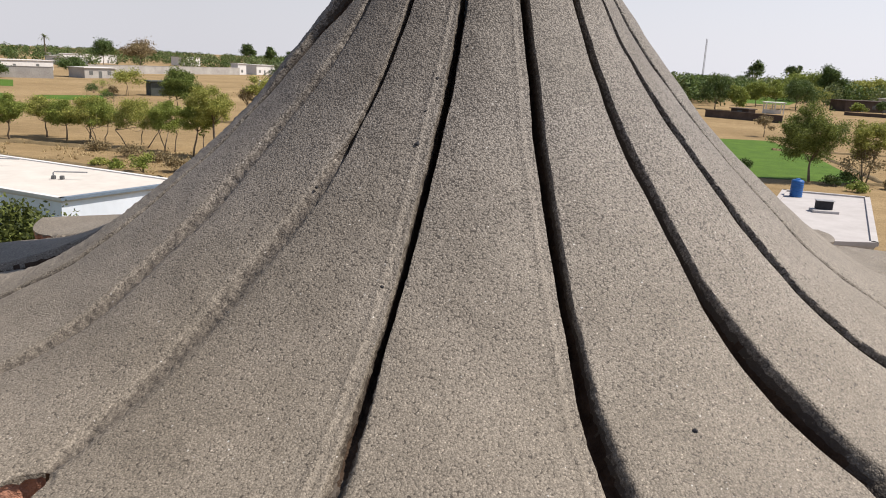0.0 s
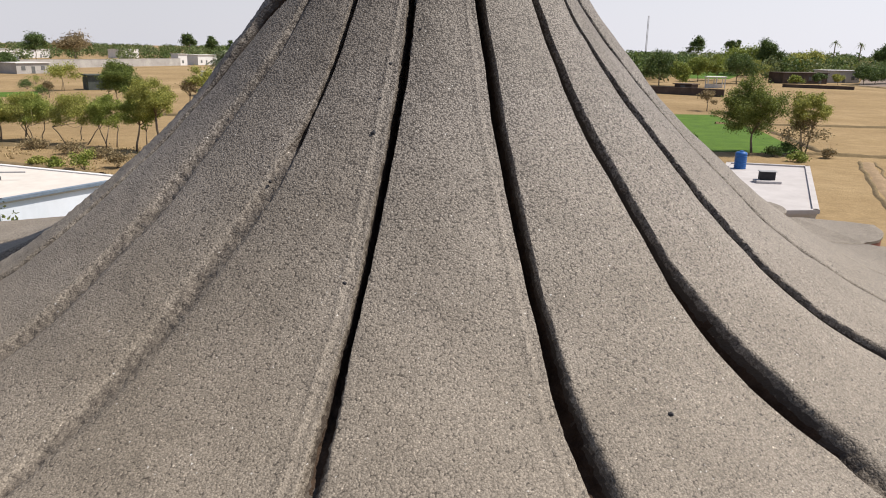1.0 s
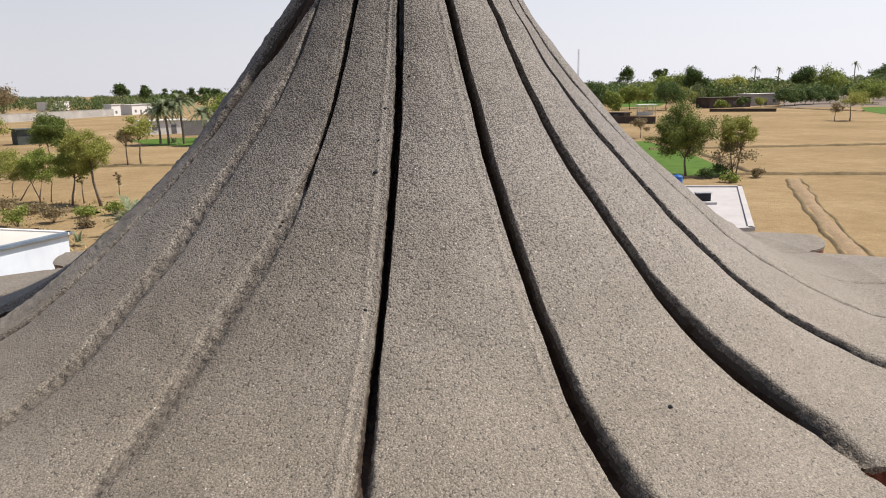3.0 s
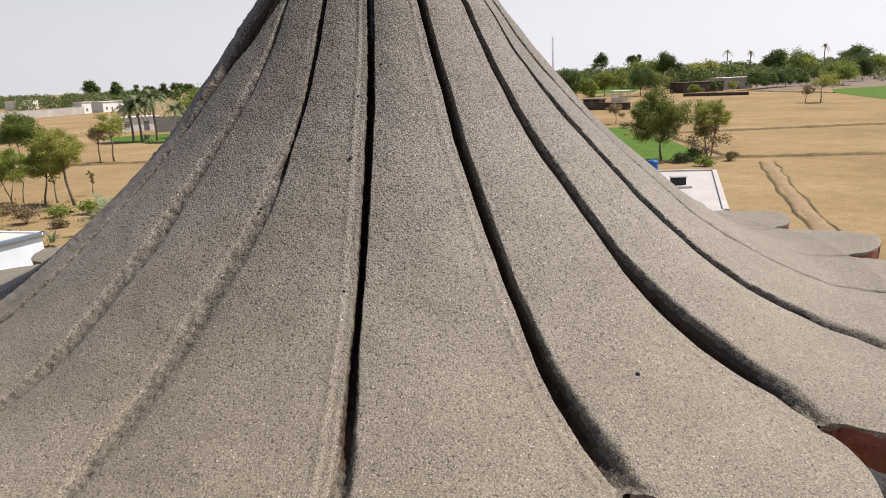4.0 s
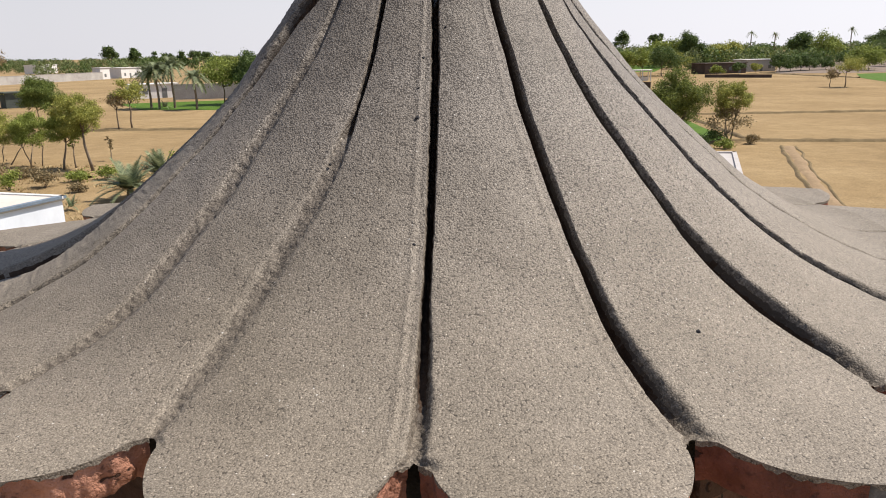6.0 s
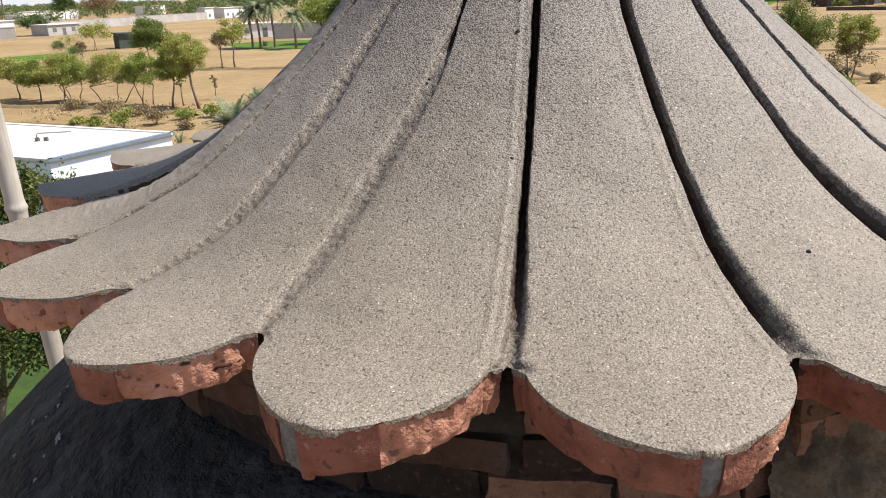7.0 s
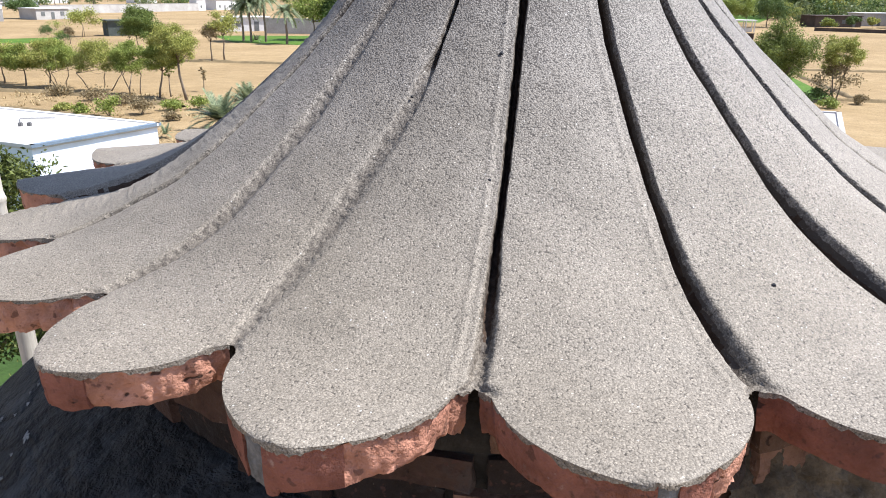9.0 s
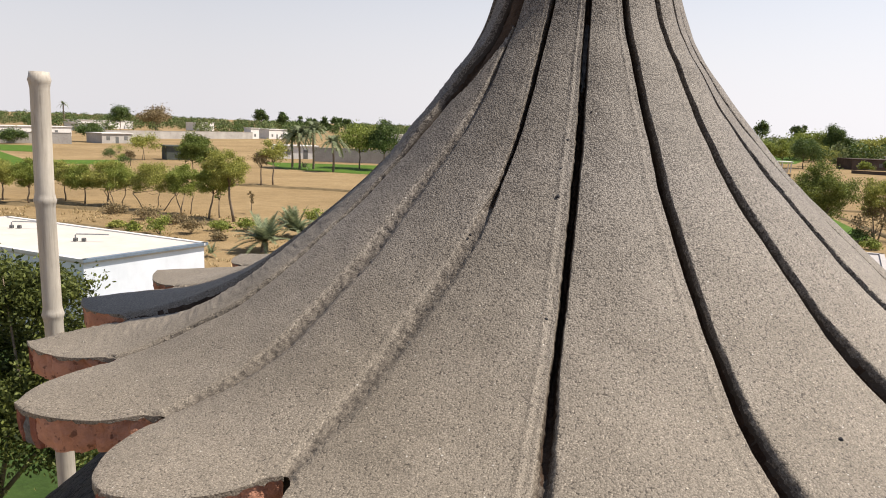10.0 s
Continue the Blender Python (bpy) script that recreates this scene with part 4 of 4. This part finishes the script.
# ---- trees ----
def quads(centres, size, rng, flat=0.0):
    """Leaf-like quads with random turns at the centres (n x 3)."""
    n = len(centres)
    a = rng.normal(size=(n, 3))
    a /= np.linalg.norm(a, axis=1)[:, None]
    b = np.cross(a, rng.normal(size=(n, 3)))
    b /= np.linalg.norm(b, axis=1)[:, None] + 1e-9
    s = size * rng.uniform(0.6, 1.3, (n, 1))
    a, b = a * s, b * s * 0.55
    v = np.stack([centres - a, centres + b * 0.9 - a * 0.1, centres + a, centres - b * 0.9 + a * 0.1], 1).reshape(-1, 3)
    f = np.arange(4 * n).reshape(-1, 4)
    return v, f


def leaf_mesh(name, v, f, mat):
    me = bpy.data.meshes.new(name)
    v = np.asarray(v, np.float32)
    n = len(f)
    me.vertices.add(len(v))
    me.vertices.foreach_set("co", v.ravel())
    me.loops.add(4 * n)
    me.loops.foreach_set("vertex_index", np.asarray(f, np.int32).ravel())
    me.polygons.add(n)
    me.polygons.foreach_set("loop_start", np.arange(0, 4 * n, 4, dtype=np.int32))
    me.update(calc_edges=True)
    me.materials.append(mat)
    return me


def crown_points(h, w, low, rng, clumps, each, spread):
    """Clumps gathered on a few boughs, with gaps between, and leaf places round them."""
    boughs = []
    clumps = int(clumps * 1.5)
    count = int(np.clip(clumps / 8, 8, 22))
    while len(boughs) < count:
        q = rng.normal(size=3)
        q /= np.linalg.norm(q)
        if q[2] < -0.75:
            continue
        q *= rng.uniform(0.3, 0.78)
        if all(np.linalg.norm(q - o[0]) > 0.33 for o in boughs) or rng.uniform() < 0.15:
            boughs.append((q, rng.uniform(0.2, 0.42)))
    cs = []
    for i in range(clumps):
        q, rad = boughs[i % count]
        e = rng.normal(size=3)
        e *= rad * rng.uniform(0.45, 1.0) / np.linalg.norm(e)
        q = q + e * np.array([1, 1, 0.75])
        taper = 1 - 0.25 * max(0, q[2])
        cs.append((q[0] * w / 2 * taper, q[1] * w / 2 * taper, max(low * 0.7, low + (h - low) * (q[2] + 1) / 2)))
    cs = np.array(cs)
    pts = np.repeat(cs, each, 0) + rng.normal(size=(clumps * each, 3)) * spread * rng.uniform(0.6, 1.25, (clumps, 1)).repeat(each, 0) * np.array([1, 1, 0.7])
    return cs, pts


def tree(x, y, h, w, leaf, label, stems=1, lean=(0, 0), seed=0, low=0.38, clumps=46, each=30, size=0.13, name="tree", group="", spread=0.085):
    rng = np.random.default_rng(seed + int(abs(x * 13 + y * 7)))
    t = thing(name, (x, y, 0), label, "tree", group)
    if size > 0.125:
        each, size, w = int(each * 1.6), size * 0.8, w * 1.15
    cs, pts = crown_points(h, w, low * h, rng, clumps, each, w * spread * 0.85)
    cs[:, 0] += lean[0]
    cs[:, 1] += lean[1]
    pts[:, 0] += lean[0]
    pts[:, 1] += lean[1]
    vs, fs = [], []

    def add(p, rad, sides):
        v, f = tube(p, rad, sides)
        fs.extend(tuple(q + len(vs) for q in g) for g in f)
        vs.extend(v)

    base_r = 0.014 * h + 0.015
    for s_ in range(stems):
        off = rng.normal(size=2) * (0.05 if stems == 1 else 0.35)
        fork = np.array([lean[0] * 0.6 + off[0] * 2, lean[1] * 0.6 + off[1] * 2, h * (low + 0.1)])
        if stems > 1:
            fork[:2] += rng.normal(size=2) * w * 0.13
        st = np.array([off[0], off[1], 0.0])
        rr = base_r if stems == 1 else base_r * 0.62
        wob = rng.normal(size=(2, 3)) * 0.022 * h * np.array([0.5, 0.5, 0])
        add([st - [0, 0, 0.1], st * 0.66 + fork * 0.34 + wob[0], st * 0.33 + fork * 0.67 + wob[1], fork], [rr * 1.25, rr, rr * 0.85, rr * 0.65], 7)
        picks = rng.choice(len(cs), size=min(len(cs), 7 if stems == 1 else 4), replace=False)
        for c in cs[picks]:
            mid = (fork + c) / 2 + rng.normal(size=3) * 0.05 * w
            add([fork, mid, c], [rr * 0.5, rr * 0.3, rr * 0.1], 5)
    part("trunk", mesh_of("trunk", vs, fs, BARK, True), None, t)
    v, f = quads(pts, size, rng)
    part("crown", leaf_mesh("crown", v, f, leaf), None, t)
    return t


MID, DK, YEL, DRY, PALM = LEAF
ROW = "row of young field trees"
for i, (x, y, h, w, st) in enumerate([(-54.4, 59.8, 4.3, 2.6, 1), (-53.3, 63.7, 4.2, 3.2, 1), (-50.1, 62.3, 4.1, 2.8, 1), (-47.0, 61.7, 4.5, 3.1, 1),
                                      (-45.6, 61.9, 4.3, 3.1, 3), (-40.8, 60.3, 4.7, 3.6, 3), (-37.4, 59.5, 4.6, 2.8, 3), (-58.5, 61, 4.4, 3.0, 1), (-62, 63, 4.6, 3.2, 1)]):
    tree(x, y, h * 1.06, w * 1.5, (MID, YEL)[i % 2], "slim young field tree with thin pale green foliage" if st == 1 else "many-stemmed young field tree with thin foliage",
         st, seed=i, low=0.24, clumps=80, each=140, size=0.065, group=ROW, spread=0.06)
tree(-33.9, 57.7, 5.1, 3.9, MID, "leaning field tree with a spreading green crown", 1, (0.7, 0.0), 21, 0.34, 90, 150, 0.065, spread=0.06)
tree(-30.9, 57.0, 7.1, 4.4, YEL, "taller field tree with fresh yellow-green foliage", 1, (-0.6, 0), 22, 0.34, 110, 150, 0.065, spread=0.06)
tree(-33.2, 58.5, 3.2, 1.2, MID, "thin sapling with few leaves", 1, seed=25, low=0.4, clumps=10, each=10, size=0.1)
tree(-32.1, 62.5, 2.6, 0.7, DRY, "dry sapling with few leaves", 1, seed=23, low=0.3, clumps=14, each=10, size=0.1)
tree(-58.6, 97.7, 6.9, 7.0, make_leaf("leaf_fresh", (0.06, 0.09, 0.018), (0.17, 0.21, 0.05)), "vase-shaped tree with dense dark green foliage", 3, seed=24, low=0.22, clumps=150, each=120, size=0.1, spread=0.06)
tree(-90.2, 132.4, 5.1, 7.4, YEL, "broad low tree with sparse yellow-green crown", 2, seed=26, low=0.36, clumps=50, each=26, size=0.2)
tree(-81.0, 114.6, 3.2, 2.2, DRY, "small dry brownish tree at a field's edge", 1, seed=27, low=0.25, clumps=22, each=22, size=0.14)
tree(-45.1, 91.7, 5.4, 2.9, DRY, "greyish half-bare tree on an earth bund", 1, seed=28, low=0.35, clumps=34, each=18, size=0.14)
tree(-43.8, 92.7, 6.6, 4.4, YEL, "slender tree with light yellow-green crown", 1, seed=29, low=0.38, clumps=52, each=28, size=0.15)
tree(-46.0, 137.6, 9.4, 8.2, MID, "large round green tree near a wall", 1, seed=30, low=0.25, clumps=90, each=34, size=0.24)
tree(-40.5, 136.0, 10.2, 7.2, DK, "large dark green tree near a wall", 1, seed=31, low=0.22, clumps=90, each=34, size=0.24)
tree(-33.0, 140.0, 9.6, 8.0, DK, "large dark green tree near a wall", 1, seed=32, low=0.22, clumps=90, each=34, size=0.24)
tree(-158.1, 204.6, 6.5, 9.0, DK, "round dark tree beside a farm house", 1, seed=33, low=0.15, clumps=60, each=26, size=0.35)
tree(-158.1, 173.1, 4.0, 7.5, DK, "low dark bushy tree on a green strip", 2, seed=34, low=0.1, clumps=50, each=26, size=0.3)
tree(-250, 351, 15, 14, DK, "tall dark village tree above the roofs", 1, seed=35, low=0.2, clumps=60, each=26, size=0.6)
tree(-222, 340, 15, 18, DRY, "broad brownish village tree above the roofs", 1, seed=36, low=0.2, clumps=60, each=26, size=0.6)
tree(-267, 556, 19, 11, DK, "tall narrow tree on the skyline", 1, seed=37, low=0.25, clumps=46, each=22, size=0.9)
tree(-252, 562, 15, 12, DK, "tall narrow tree on the skyline", 1, seed=38, low=0.2, clumps=46, each=22, size=0.9)

for i in range(5):
    tree(-242 + 9 * i, 575 + 4 * i, 13 + 2 * (i % 2), 11, DK, "narrow dark tree on the skyline", 1, seed=400 + i, low=0.03, clumps=40, each=22, size=0.8, group="skyline trees")
tree(20.6, 70.1, 7.2, 6.6, make_leaf("leaf_shade_tree", (0.055, 0.08, 0.016), (0.21, 0.245, 0.06)), "broad green shade tree beside a green crop", 1, (-0.3, 0), 41, 0.15, 150, 170, 0.075, spread=0.055)
tree(25.3, 70.1, 6.7, 4.1, YEL, "half-dry tree with brown lower branches", 2, (0, 0), 42, 0.24, 90, 130, 0.07, spread=0.06)
tree(25.0, 69.8, 4.0, 4.0, DRY, "dry brown thorn tree with bare twigs", 4, (0, 0), 43, 0.12, 40, 18, 0.13)
tree(27.7, 122.5, 3.6, 2.9, DRY, "small dry tree at a field's edge", 1, seed=44, low=0.25, clumps=26, each=22, size=0.16)
tree(80.4, 160.7, 7.1, 6.8, YEL, "lone tree with a thin crown on stubble", 1, seed=45, low=0.35, clumps=46, each=26, size=0.2)
tree(77.9, 162.3, 4.3, 3.4, DRY, "small dry tree on stubble", 1, seed=46, low=0.3, clumps=24, each=18, size=0.18)
tree(90.3, 310.7, 16.9, 9.5, DK, "tall narrow dark tree above the field edge", 1, seed=47, low=0.06, clumps=140, each=50, size=0.34)
for i, dx in enumerate((-8, -2.5, 3, 8)):
    tree(113.9 + dx, 265.1 + dx * 0.9, 6.0 + 0.5 * (i % 2), 8.0, DK, "dense dark round orchard tree", 1, seed=48 + i, low=0.08, clumps=60, each=30, size=0.34, group="dark orchard trees")
for i, (x, y) in enumerate(((80, 244), (88, 247), (95, 250))):
    tree(x, y, 3.4 + 0.6 * (i % 2), 4.0, (MID, DK, YEL)[i], "low bushy tree before a brick farm house", 1, seed=90 + i, low=0.1, clumps=40, each=26, size=0.3, group="trees before the farm house")
tree(129.5, 276.1, 5.6, 5.6, DK, "dense dark round orchard tree", 1, seed=53, low=0.08, clumps=50, each=28, size=0.34, group="dark orchard trees")
tree(90, 340, 13.3, 18, MID, "broad green tree near a brick farm house", 1, seed=54, low=0.15, clumps=80, each=30, size=0.55)
tree(112.2, 337.0, 11.7, 14.6, YEL, "broad yellowish tree behind a farm house", 1, seed=55, low=0.15, clumps=70, each=30, size=0.5)
tree(149.2, 320.1, 13.6, 13, MID, "broad green tree beyond the stubble", 1, seed=56, low=0.15, clumps=70, each=30, size=0.5)
tree(174.4, 401.9, 17.5, 13, DK, "tall dark tree on the skyline", 1, seed=57, low=0.2, clumps=70, each=30, size=0.6)
tree(143.4, 275.9, 9.0, 11.5, MID, "broad green tree beyond the stubble", 1, seed=58, low=0.12, clumps=70, each=30, size=0.45)
tree(165, 300, 9.5, 10, DK, "dark green tree beyond the stubble", 1, seed=59, low=0.12, clumps=60, each=30, size=0.45)
tree(186, 330, 11, 12, MID, "green tree at the edge of ploughed land", 1, seed=60, low=0.15, clumps=60, each=30, size=0.5)
tree(112, 560, 23, 13, DK, "tall dark tree on the skyline", 1, seed=61, low=0.12, clumps=46, each=24, size=0.8)
tree(134, 545, 23, 10, DK, "tall dark tree on the skyline", 1, seed=62, low=0.1, clumps=46, each=24, size=0.8)
tree(408, 761, 23, 28, DK, "broad dark tree far off", 1, seed=63, low=0.15, clumps=60, each=26, size=1.1)
# trees at the far edge of the stubble
for i, (x, y, h, w, leaf, label) in enumerate([
    (62.2, 242.9, 10.3, 12.0, DK, "broad dark green tree behind an open shelter"), (39.7, 213.5, 7.4, 5.1, MID, "small green tree at the edge of a field"),
    (34.7, 217.7, 10.0, 8.5, DK, "dark green tree at the edge of a field"), (52.7, 253.9, 9.3, 8.6, MID, "green tree behind an open shelter"),
    (61.8, 268.0, 9.0, 9.0, MID, "green tree behind an open shelter"), (72.5, 263.8, 7.4, 9.5, YEL, "yellowish bushy tree beside a dark one"),
    (123.1, 365.0, 11.4, 17.3, YEL, "broad yellowish tree behind a farm house"), (174.4, 370.5, 12.9, 13.9, MID, "round green tree beyond the stubble"),
    (135.8, 259.1, 7.7, 9.1, MID, "round green tree beside ploughed land"), (279.5, 644.3, 18.1, 20.0, DK, "broad dark tree far off"),
    (283.6, 523.2, 15.1, 16.6, DK, "broad dark tree far off"), (150.3, 398.9, 8.7, 13.2, MID, "broad green tree behind a farm house"),
    (167.9, 338.9, 6.2, 10.5, DK, "low dark tree beyond the stubble"),
]):
    tree(x, y, h, w, leaf, label, 1, seed=500 + i, low=0.1, clumps=80, each=34, size=0.3, spread=0.07)
# big leafy tree close to the dome, over the lawn
tree(-11.1, 9.2, 6.8, 5.4, make_leaf("leaf_glossy", (0.024, 0.036, 0.010), (0.125, 0.147, 0.036)), "leafy garden tree with broad glossy leaves beside the lawn", 1, seed=70, low=0.1, clumps=420, each=120, size=0.05, spread=0.04)


def palm(x, y, h, spread, label, seed, trunk_r=0.2, fronds=22, name="palm_tree", droop=1.0):
    rng = np.random.default_rng(seed)
    t = thing(name, (x, y, 0), label, "palm")
    if h > 0.6:
        zs = np.linspace(-0.1, h, 9)
        v, f = tube([(0.06 * math.sin(z), 0, z) for z in zs], [trunk_r * (1.1 - 0.3 * z / h) * (1 + 0.08 * (i % 2)) for i, z in enumerate(zs)], 8)
        part("trunk", mesh_of("trunk", v, f, BARK), None, t)
    vs, fs = [], []
    for i in range(fronds):
        az = 2 * math.pi * i / fronds + rng.uniform(-0.2, 0.2)
        el = rng.uniform(0.15, 1.25)
        ln = spread * rng.uniform(0.8, 1.1)
        d = np.array([math.cos(az), math.sin(az), 0])
        side = np.array([-math.sin(az), math.cos(az), 0])
        spine = []
        for s_ in np.linspace(0, 1, 9):
            out = ln * s_ * math.cos(el) * (1 - 0.1 * s_)
            up_ = ln * s_ * math.sin(el) - droop * ln * 0.75 * s_ * s_ * (1.2 - math.sin(el) * 0.6)
            spine.append(d * out + np.array([0, 0, h + up_]))
        for j in range(1, 9):
            c = spine[j]
            fw = spine[j] - spine[j - 1]
            lw = ln * 0.2 * (1.1 - j / 10)
            for sg in (-1, 1):
                for q in (0.0, 0.33, 0.66):
                    b0 = c - fw * q
                    tip = b0 + sg * side * lw + fw * 0.9 + np.array([0, 0, 0.1 * lw])
                    n = len(vs)
                    vs += [b0 - fw * 0.2, b0 + fw * 0.2, tip]
                    fs.append((n, n + 1, n + 2))
    part("fronds", mesh_of("fronds", vs, fs, PALM), None, t)


palm(-55.0, 128.8, 6.6, 4.0, "date palm with a ragged crown beside a wall", 1, fronds=44)
palm(-52.5, 129.5, 7.2, 4.0, "date palm with a ragged crown beside a wall", 2, fronds=44)
palm(-57.2, 130.5, 5.8, 3.8, "date palm with a ragged crown beside a wall", 5, fronds=44)
palm(-47.0, 125.4, 5.2, 3.8, "date palm with a ragged crown on green fodder", 3, fronds=44)
palm(-22.0, 44.1, 0.7, 2.8, "young date palm with grey-green fronds in dry grass", 4, 0.25, 40, droop=0.55)
palm(-22.4, 50.5, 0.5, 2.8, "young date palm with grey-green fronds in dry grass", 6, 0.25, 40, droop=0.55)
palm(-19.6, 49.5, 0.5, 2.7, "young date palm with grey-green fronds in dry grass", 8, 0.25, 40, droop=0.55)
palm(-24.3, 41.0, 0.2, 0.9, "small tuft of young palm fronds in dry grass", 9, 0.1, 16, droop=0.4)
palm(-53.5, 127.5, 0.4, 1.8, "bushy young date palm under taller palms", 10, 0.2, 26, droop=0.7)
palm(303.8, 828, 21, 7.5, "tall palm on the skyline", 11, 0.6)
palm(318, 800, 19, 7.0, "tall palm on the skyline", 12, 0.6)
palm(420, 850, 23, 8.0, "tall palm on the skyline", 13, 0.6)
palm(-340, 420, 14, 4.5, "tall palm above the village", 14, 0.4)


def bush(x, y, h, w, leaf, label, seed, name="bush", size=0.09, clumps=26, each=26):
    rng = np.random.default_rng(seed)
    t = thing(name, (x, y, 0), label, "bush")
    cs, pts = crown_points(h, w, 0.02, rng, clumps, each, w * 0.1)
    pts[:, 2] = np.abs(pts[:, 2])
    vs, fs = [], []
    for c in cs[:6]:
        v, f = tube([(0, 0, -0.05), tuple(c * 0.5), tuple(c)], [0.03, 0.02, 0.01], 5)
        fs += [tuple(q + len(vs) for q in g) for g in f]
        vs += v
    part("stems", mesh_of("stems", vs, fs, BARK), None, t)
    v, f = quads(pts, size, rng)
    part("foliage", leaf_mesh("foliage", v, f, leaf), None, t)


for i, (x, y, h, w, lf, lab) in enumerate([
    (-32.2, 47.5, 1.5, 2.2, MID, "green bush in dry grass behind the white roof"), (-34.8, 48, 0.9, 1.4, MID, "low green bush in dry grass"),
    (-36.5, 48.6, 0.7, 1.6, YEL, "low yellowish bush in dry grass"), (-29.3, 51.6, 1.1, 2.2, MID, "low green hedge bush under trees"),
    (-27.4, 52.4, 1.1, 2.0, MID, "low green hedge bush under trees"), (-24.1, 58.3, 1.6, 2.2, MID, "green hedge bush at a plot's edge"),
    (-21.8, 58.6, 1.7, 2.2, MID, "green hedge bush at a plot's edge"), (-19.4, 58.8, 1.8, 2.4, MID, "green hedge bush at a plot's edge"),
    (-26, 57.6, 1.3, 1.8, DRY, "dry brown bush at a plot's edge"), (-30.6, 49.2, 1.5, 2.0, DRY, "dry brown thorn bush"),
    (-38, 55, 0.9, 3.2, DRY, "dry brown scrub under a row of trees"), (-34.5, 53.5, 0.8, 2.6, DRY, "dry brown scrub under a row of trees"),
    (-43, 57, 0.8, 3.0, DRY, "dry brown scrub under a row of trees"), (-27.0, 47.0, 0.7, 1.2, DRY, "dry tuft of tall grass"),
    (23.6, 69.2, 1.3, 2.4, DK, "dark green bush under a shade tree"), (23.2, 65.0, 1.0, 1.8, MID, "fresh green bush beside the pale roof"),
    (22.0, 68.0, 1.0, 1.6, DK, "dark green bush under a shade tree"), (16.2, 76, 1.2, 1.6, DK, "dark bush in the green crop"),
    (14.5, 73, 0.8, 1.2, DK, "small dark bush in the green crop"), (26.6, 68.2, 1.0, 1.6, DRY, "dry brown scrub at a field corner"),
    (-86, 120, 1.6, 3.0, DK, "dark bush on a field bund"), (-92, 128, 1.5, 3.0, MID, "green bush on a field bund"), (-99, 134, 1.5, 3.0, DK, "dark bush on a field bund"),
    (-104, 140, 1.7, 3.0, DK, "dark bush on a field bund"), (-110, 152, 2.2, 5.0, MID, "green bush near the compound wall"),
]):
    bush(x, y, h, w, lf, lab, 300 + i)


# ---- far woods, villages and scrub as one mass ----
WOODS = make_leaf("leaf_woods", (0.075, 0.10, 0.035), (0.16, 0.19, 0.075))


def far_woods():
    rng = np.random.default_rng(77)
    groups = {0: [], 1: [], 2: []}
    for i in range(1900):
        az = rng.uniform(-62, 62)
        dist = 330 + 1500 * rng.uniform() ** 1.6
        if az < 0:
            dist += 190
        if az > 19:
            dist += 130
        h = rng.uniform(3.5, 8.5) * (1 + dist / 1700) * (0.8 if az < 0 else 0.95) if dist < 650 else rng.uniform(6.5, 12) * (0.85 if az < 0 else 1.05)
        w = h * rng.uniform(0.9, 1.8)
        groups[int(rng.integers(0, 3))].append((az, dist, h, w))
    for i in range(60):
        az = rng.uniform(1, 9.5)
        dist = rng.uniform(240, 330)
        h = rng.uniform(6, 10)
        groups[int(rng.integers(0, 2))].append((az, dist, h, h * rng.uniform(0.9, 1.5)))
    for i in range(50):
        az = rng.uniform(9, 30)
        dist = rng.uniform(300, 420)
        h = rng.uniform(5, 9)
        groups[int(rng.integers(0, 3))].append((az, dist, h, h * rng.uniform(0.9, 1.5)))
    for i in range(30):
        az = rng.uniform(-45, -22)
        dist = rng.uniform(360, 500)
        h = rng.uniform(5, 9)
        groups[int(rng.integers(0, 2))].append((az, dist, h, h * rng.uniform(0.9, 1.6)))
    for g, rows in groups.items():
        vs = []
        for az, dist, h, w in rows:
            n = 210
            q = rng.normal(size=(n, 3))
            q /= np.linalg.norm(q, axis=1)[:, None]
            q *= rng.uniform(0.5, 1, (n, 1))
            c = np.array([math.sin(radians(az)) * dist, math.cos(radians(az)) * dist, h * 0.52])
            pts = q * np.array([w / 2, w / 2, h * 0.5]) + c
            pts[:, 2] = np.maximum(pts[:, 2], 0.1)
            vs.append((pts, 0.08 * h))
        allv, allf, n = [], [], 0
        for pts, size in vs:
            v, f = quads(pts, size, rng)
            allv.append(v)
            allf.append(f + n)
            n += len(v)
        ob = new("far_woods", leaf_mesh("far_woods", np.concatenate(allv), np.concatenate(allf), [WOODS, DK, DK][g]))
        tagged(ob, "distant belt of mixed green trees along the horizon", "woods", kind="stuff")


far_woods()


# ---- dry grass on the ground ----
def grass_tufts():
    rng = np.random.default_rng(5)
    pts = []
    for x0, x1, y0, y1, n in ((-60, -16, 38, 60, 2200), (-16, -8, 40, 60, 300)):
        pts.append(np.stack([rng.uniform(x0, x1, n), rng.uniform(y0, y1, n), np.zeros(n)], 1))
    p = np.concatenate(pts)
    keep = np.array([noise.noise(Vector((q[0] * 0.22, q[1] * 0.22, 3))) > -0.05 for q in p])
    p = p[keep]
    vs, fs = [], []
    for q in p:
        for b in range(5):
            a = rng.uniform(0, 6.28)
            h = rng.uniform(0.08, 0.26)
            d = np.array([math.cos(a), math.sin(a), 0])
            s_ = np.array([-d[1], d[0], 0]) * 0.05
            o = q + d * rng.uniform(0, 0.25)
            n = len(vs)
            vs += [o - s_, o + s_, o + d * 0.15 + np.array([0, 0, h])]
            fs.append((n, n + 1, n + 2))
    tagged(new("dry_grass", mesh_of("dry_grass", vs, fs, make_leaf("straw", (0.26, 0.19, 0.09), (0.42, 0.32, 0.17)))), "scattered tufts of dry yellow grass", "grass", kind="stuff")


grass_tufts()
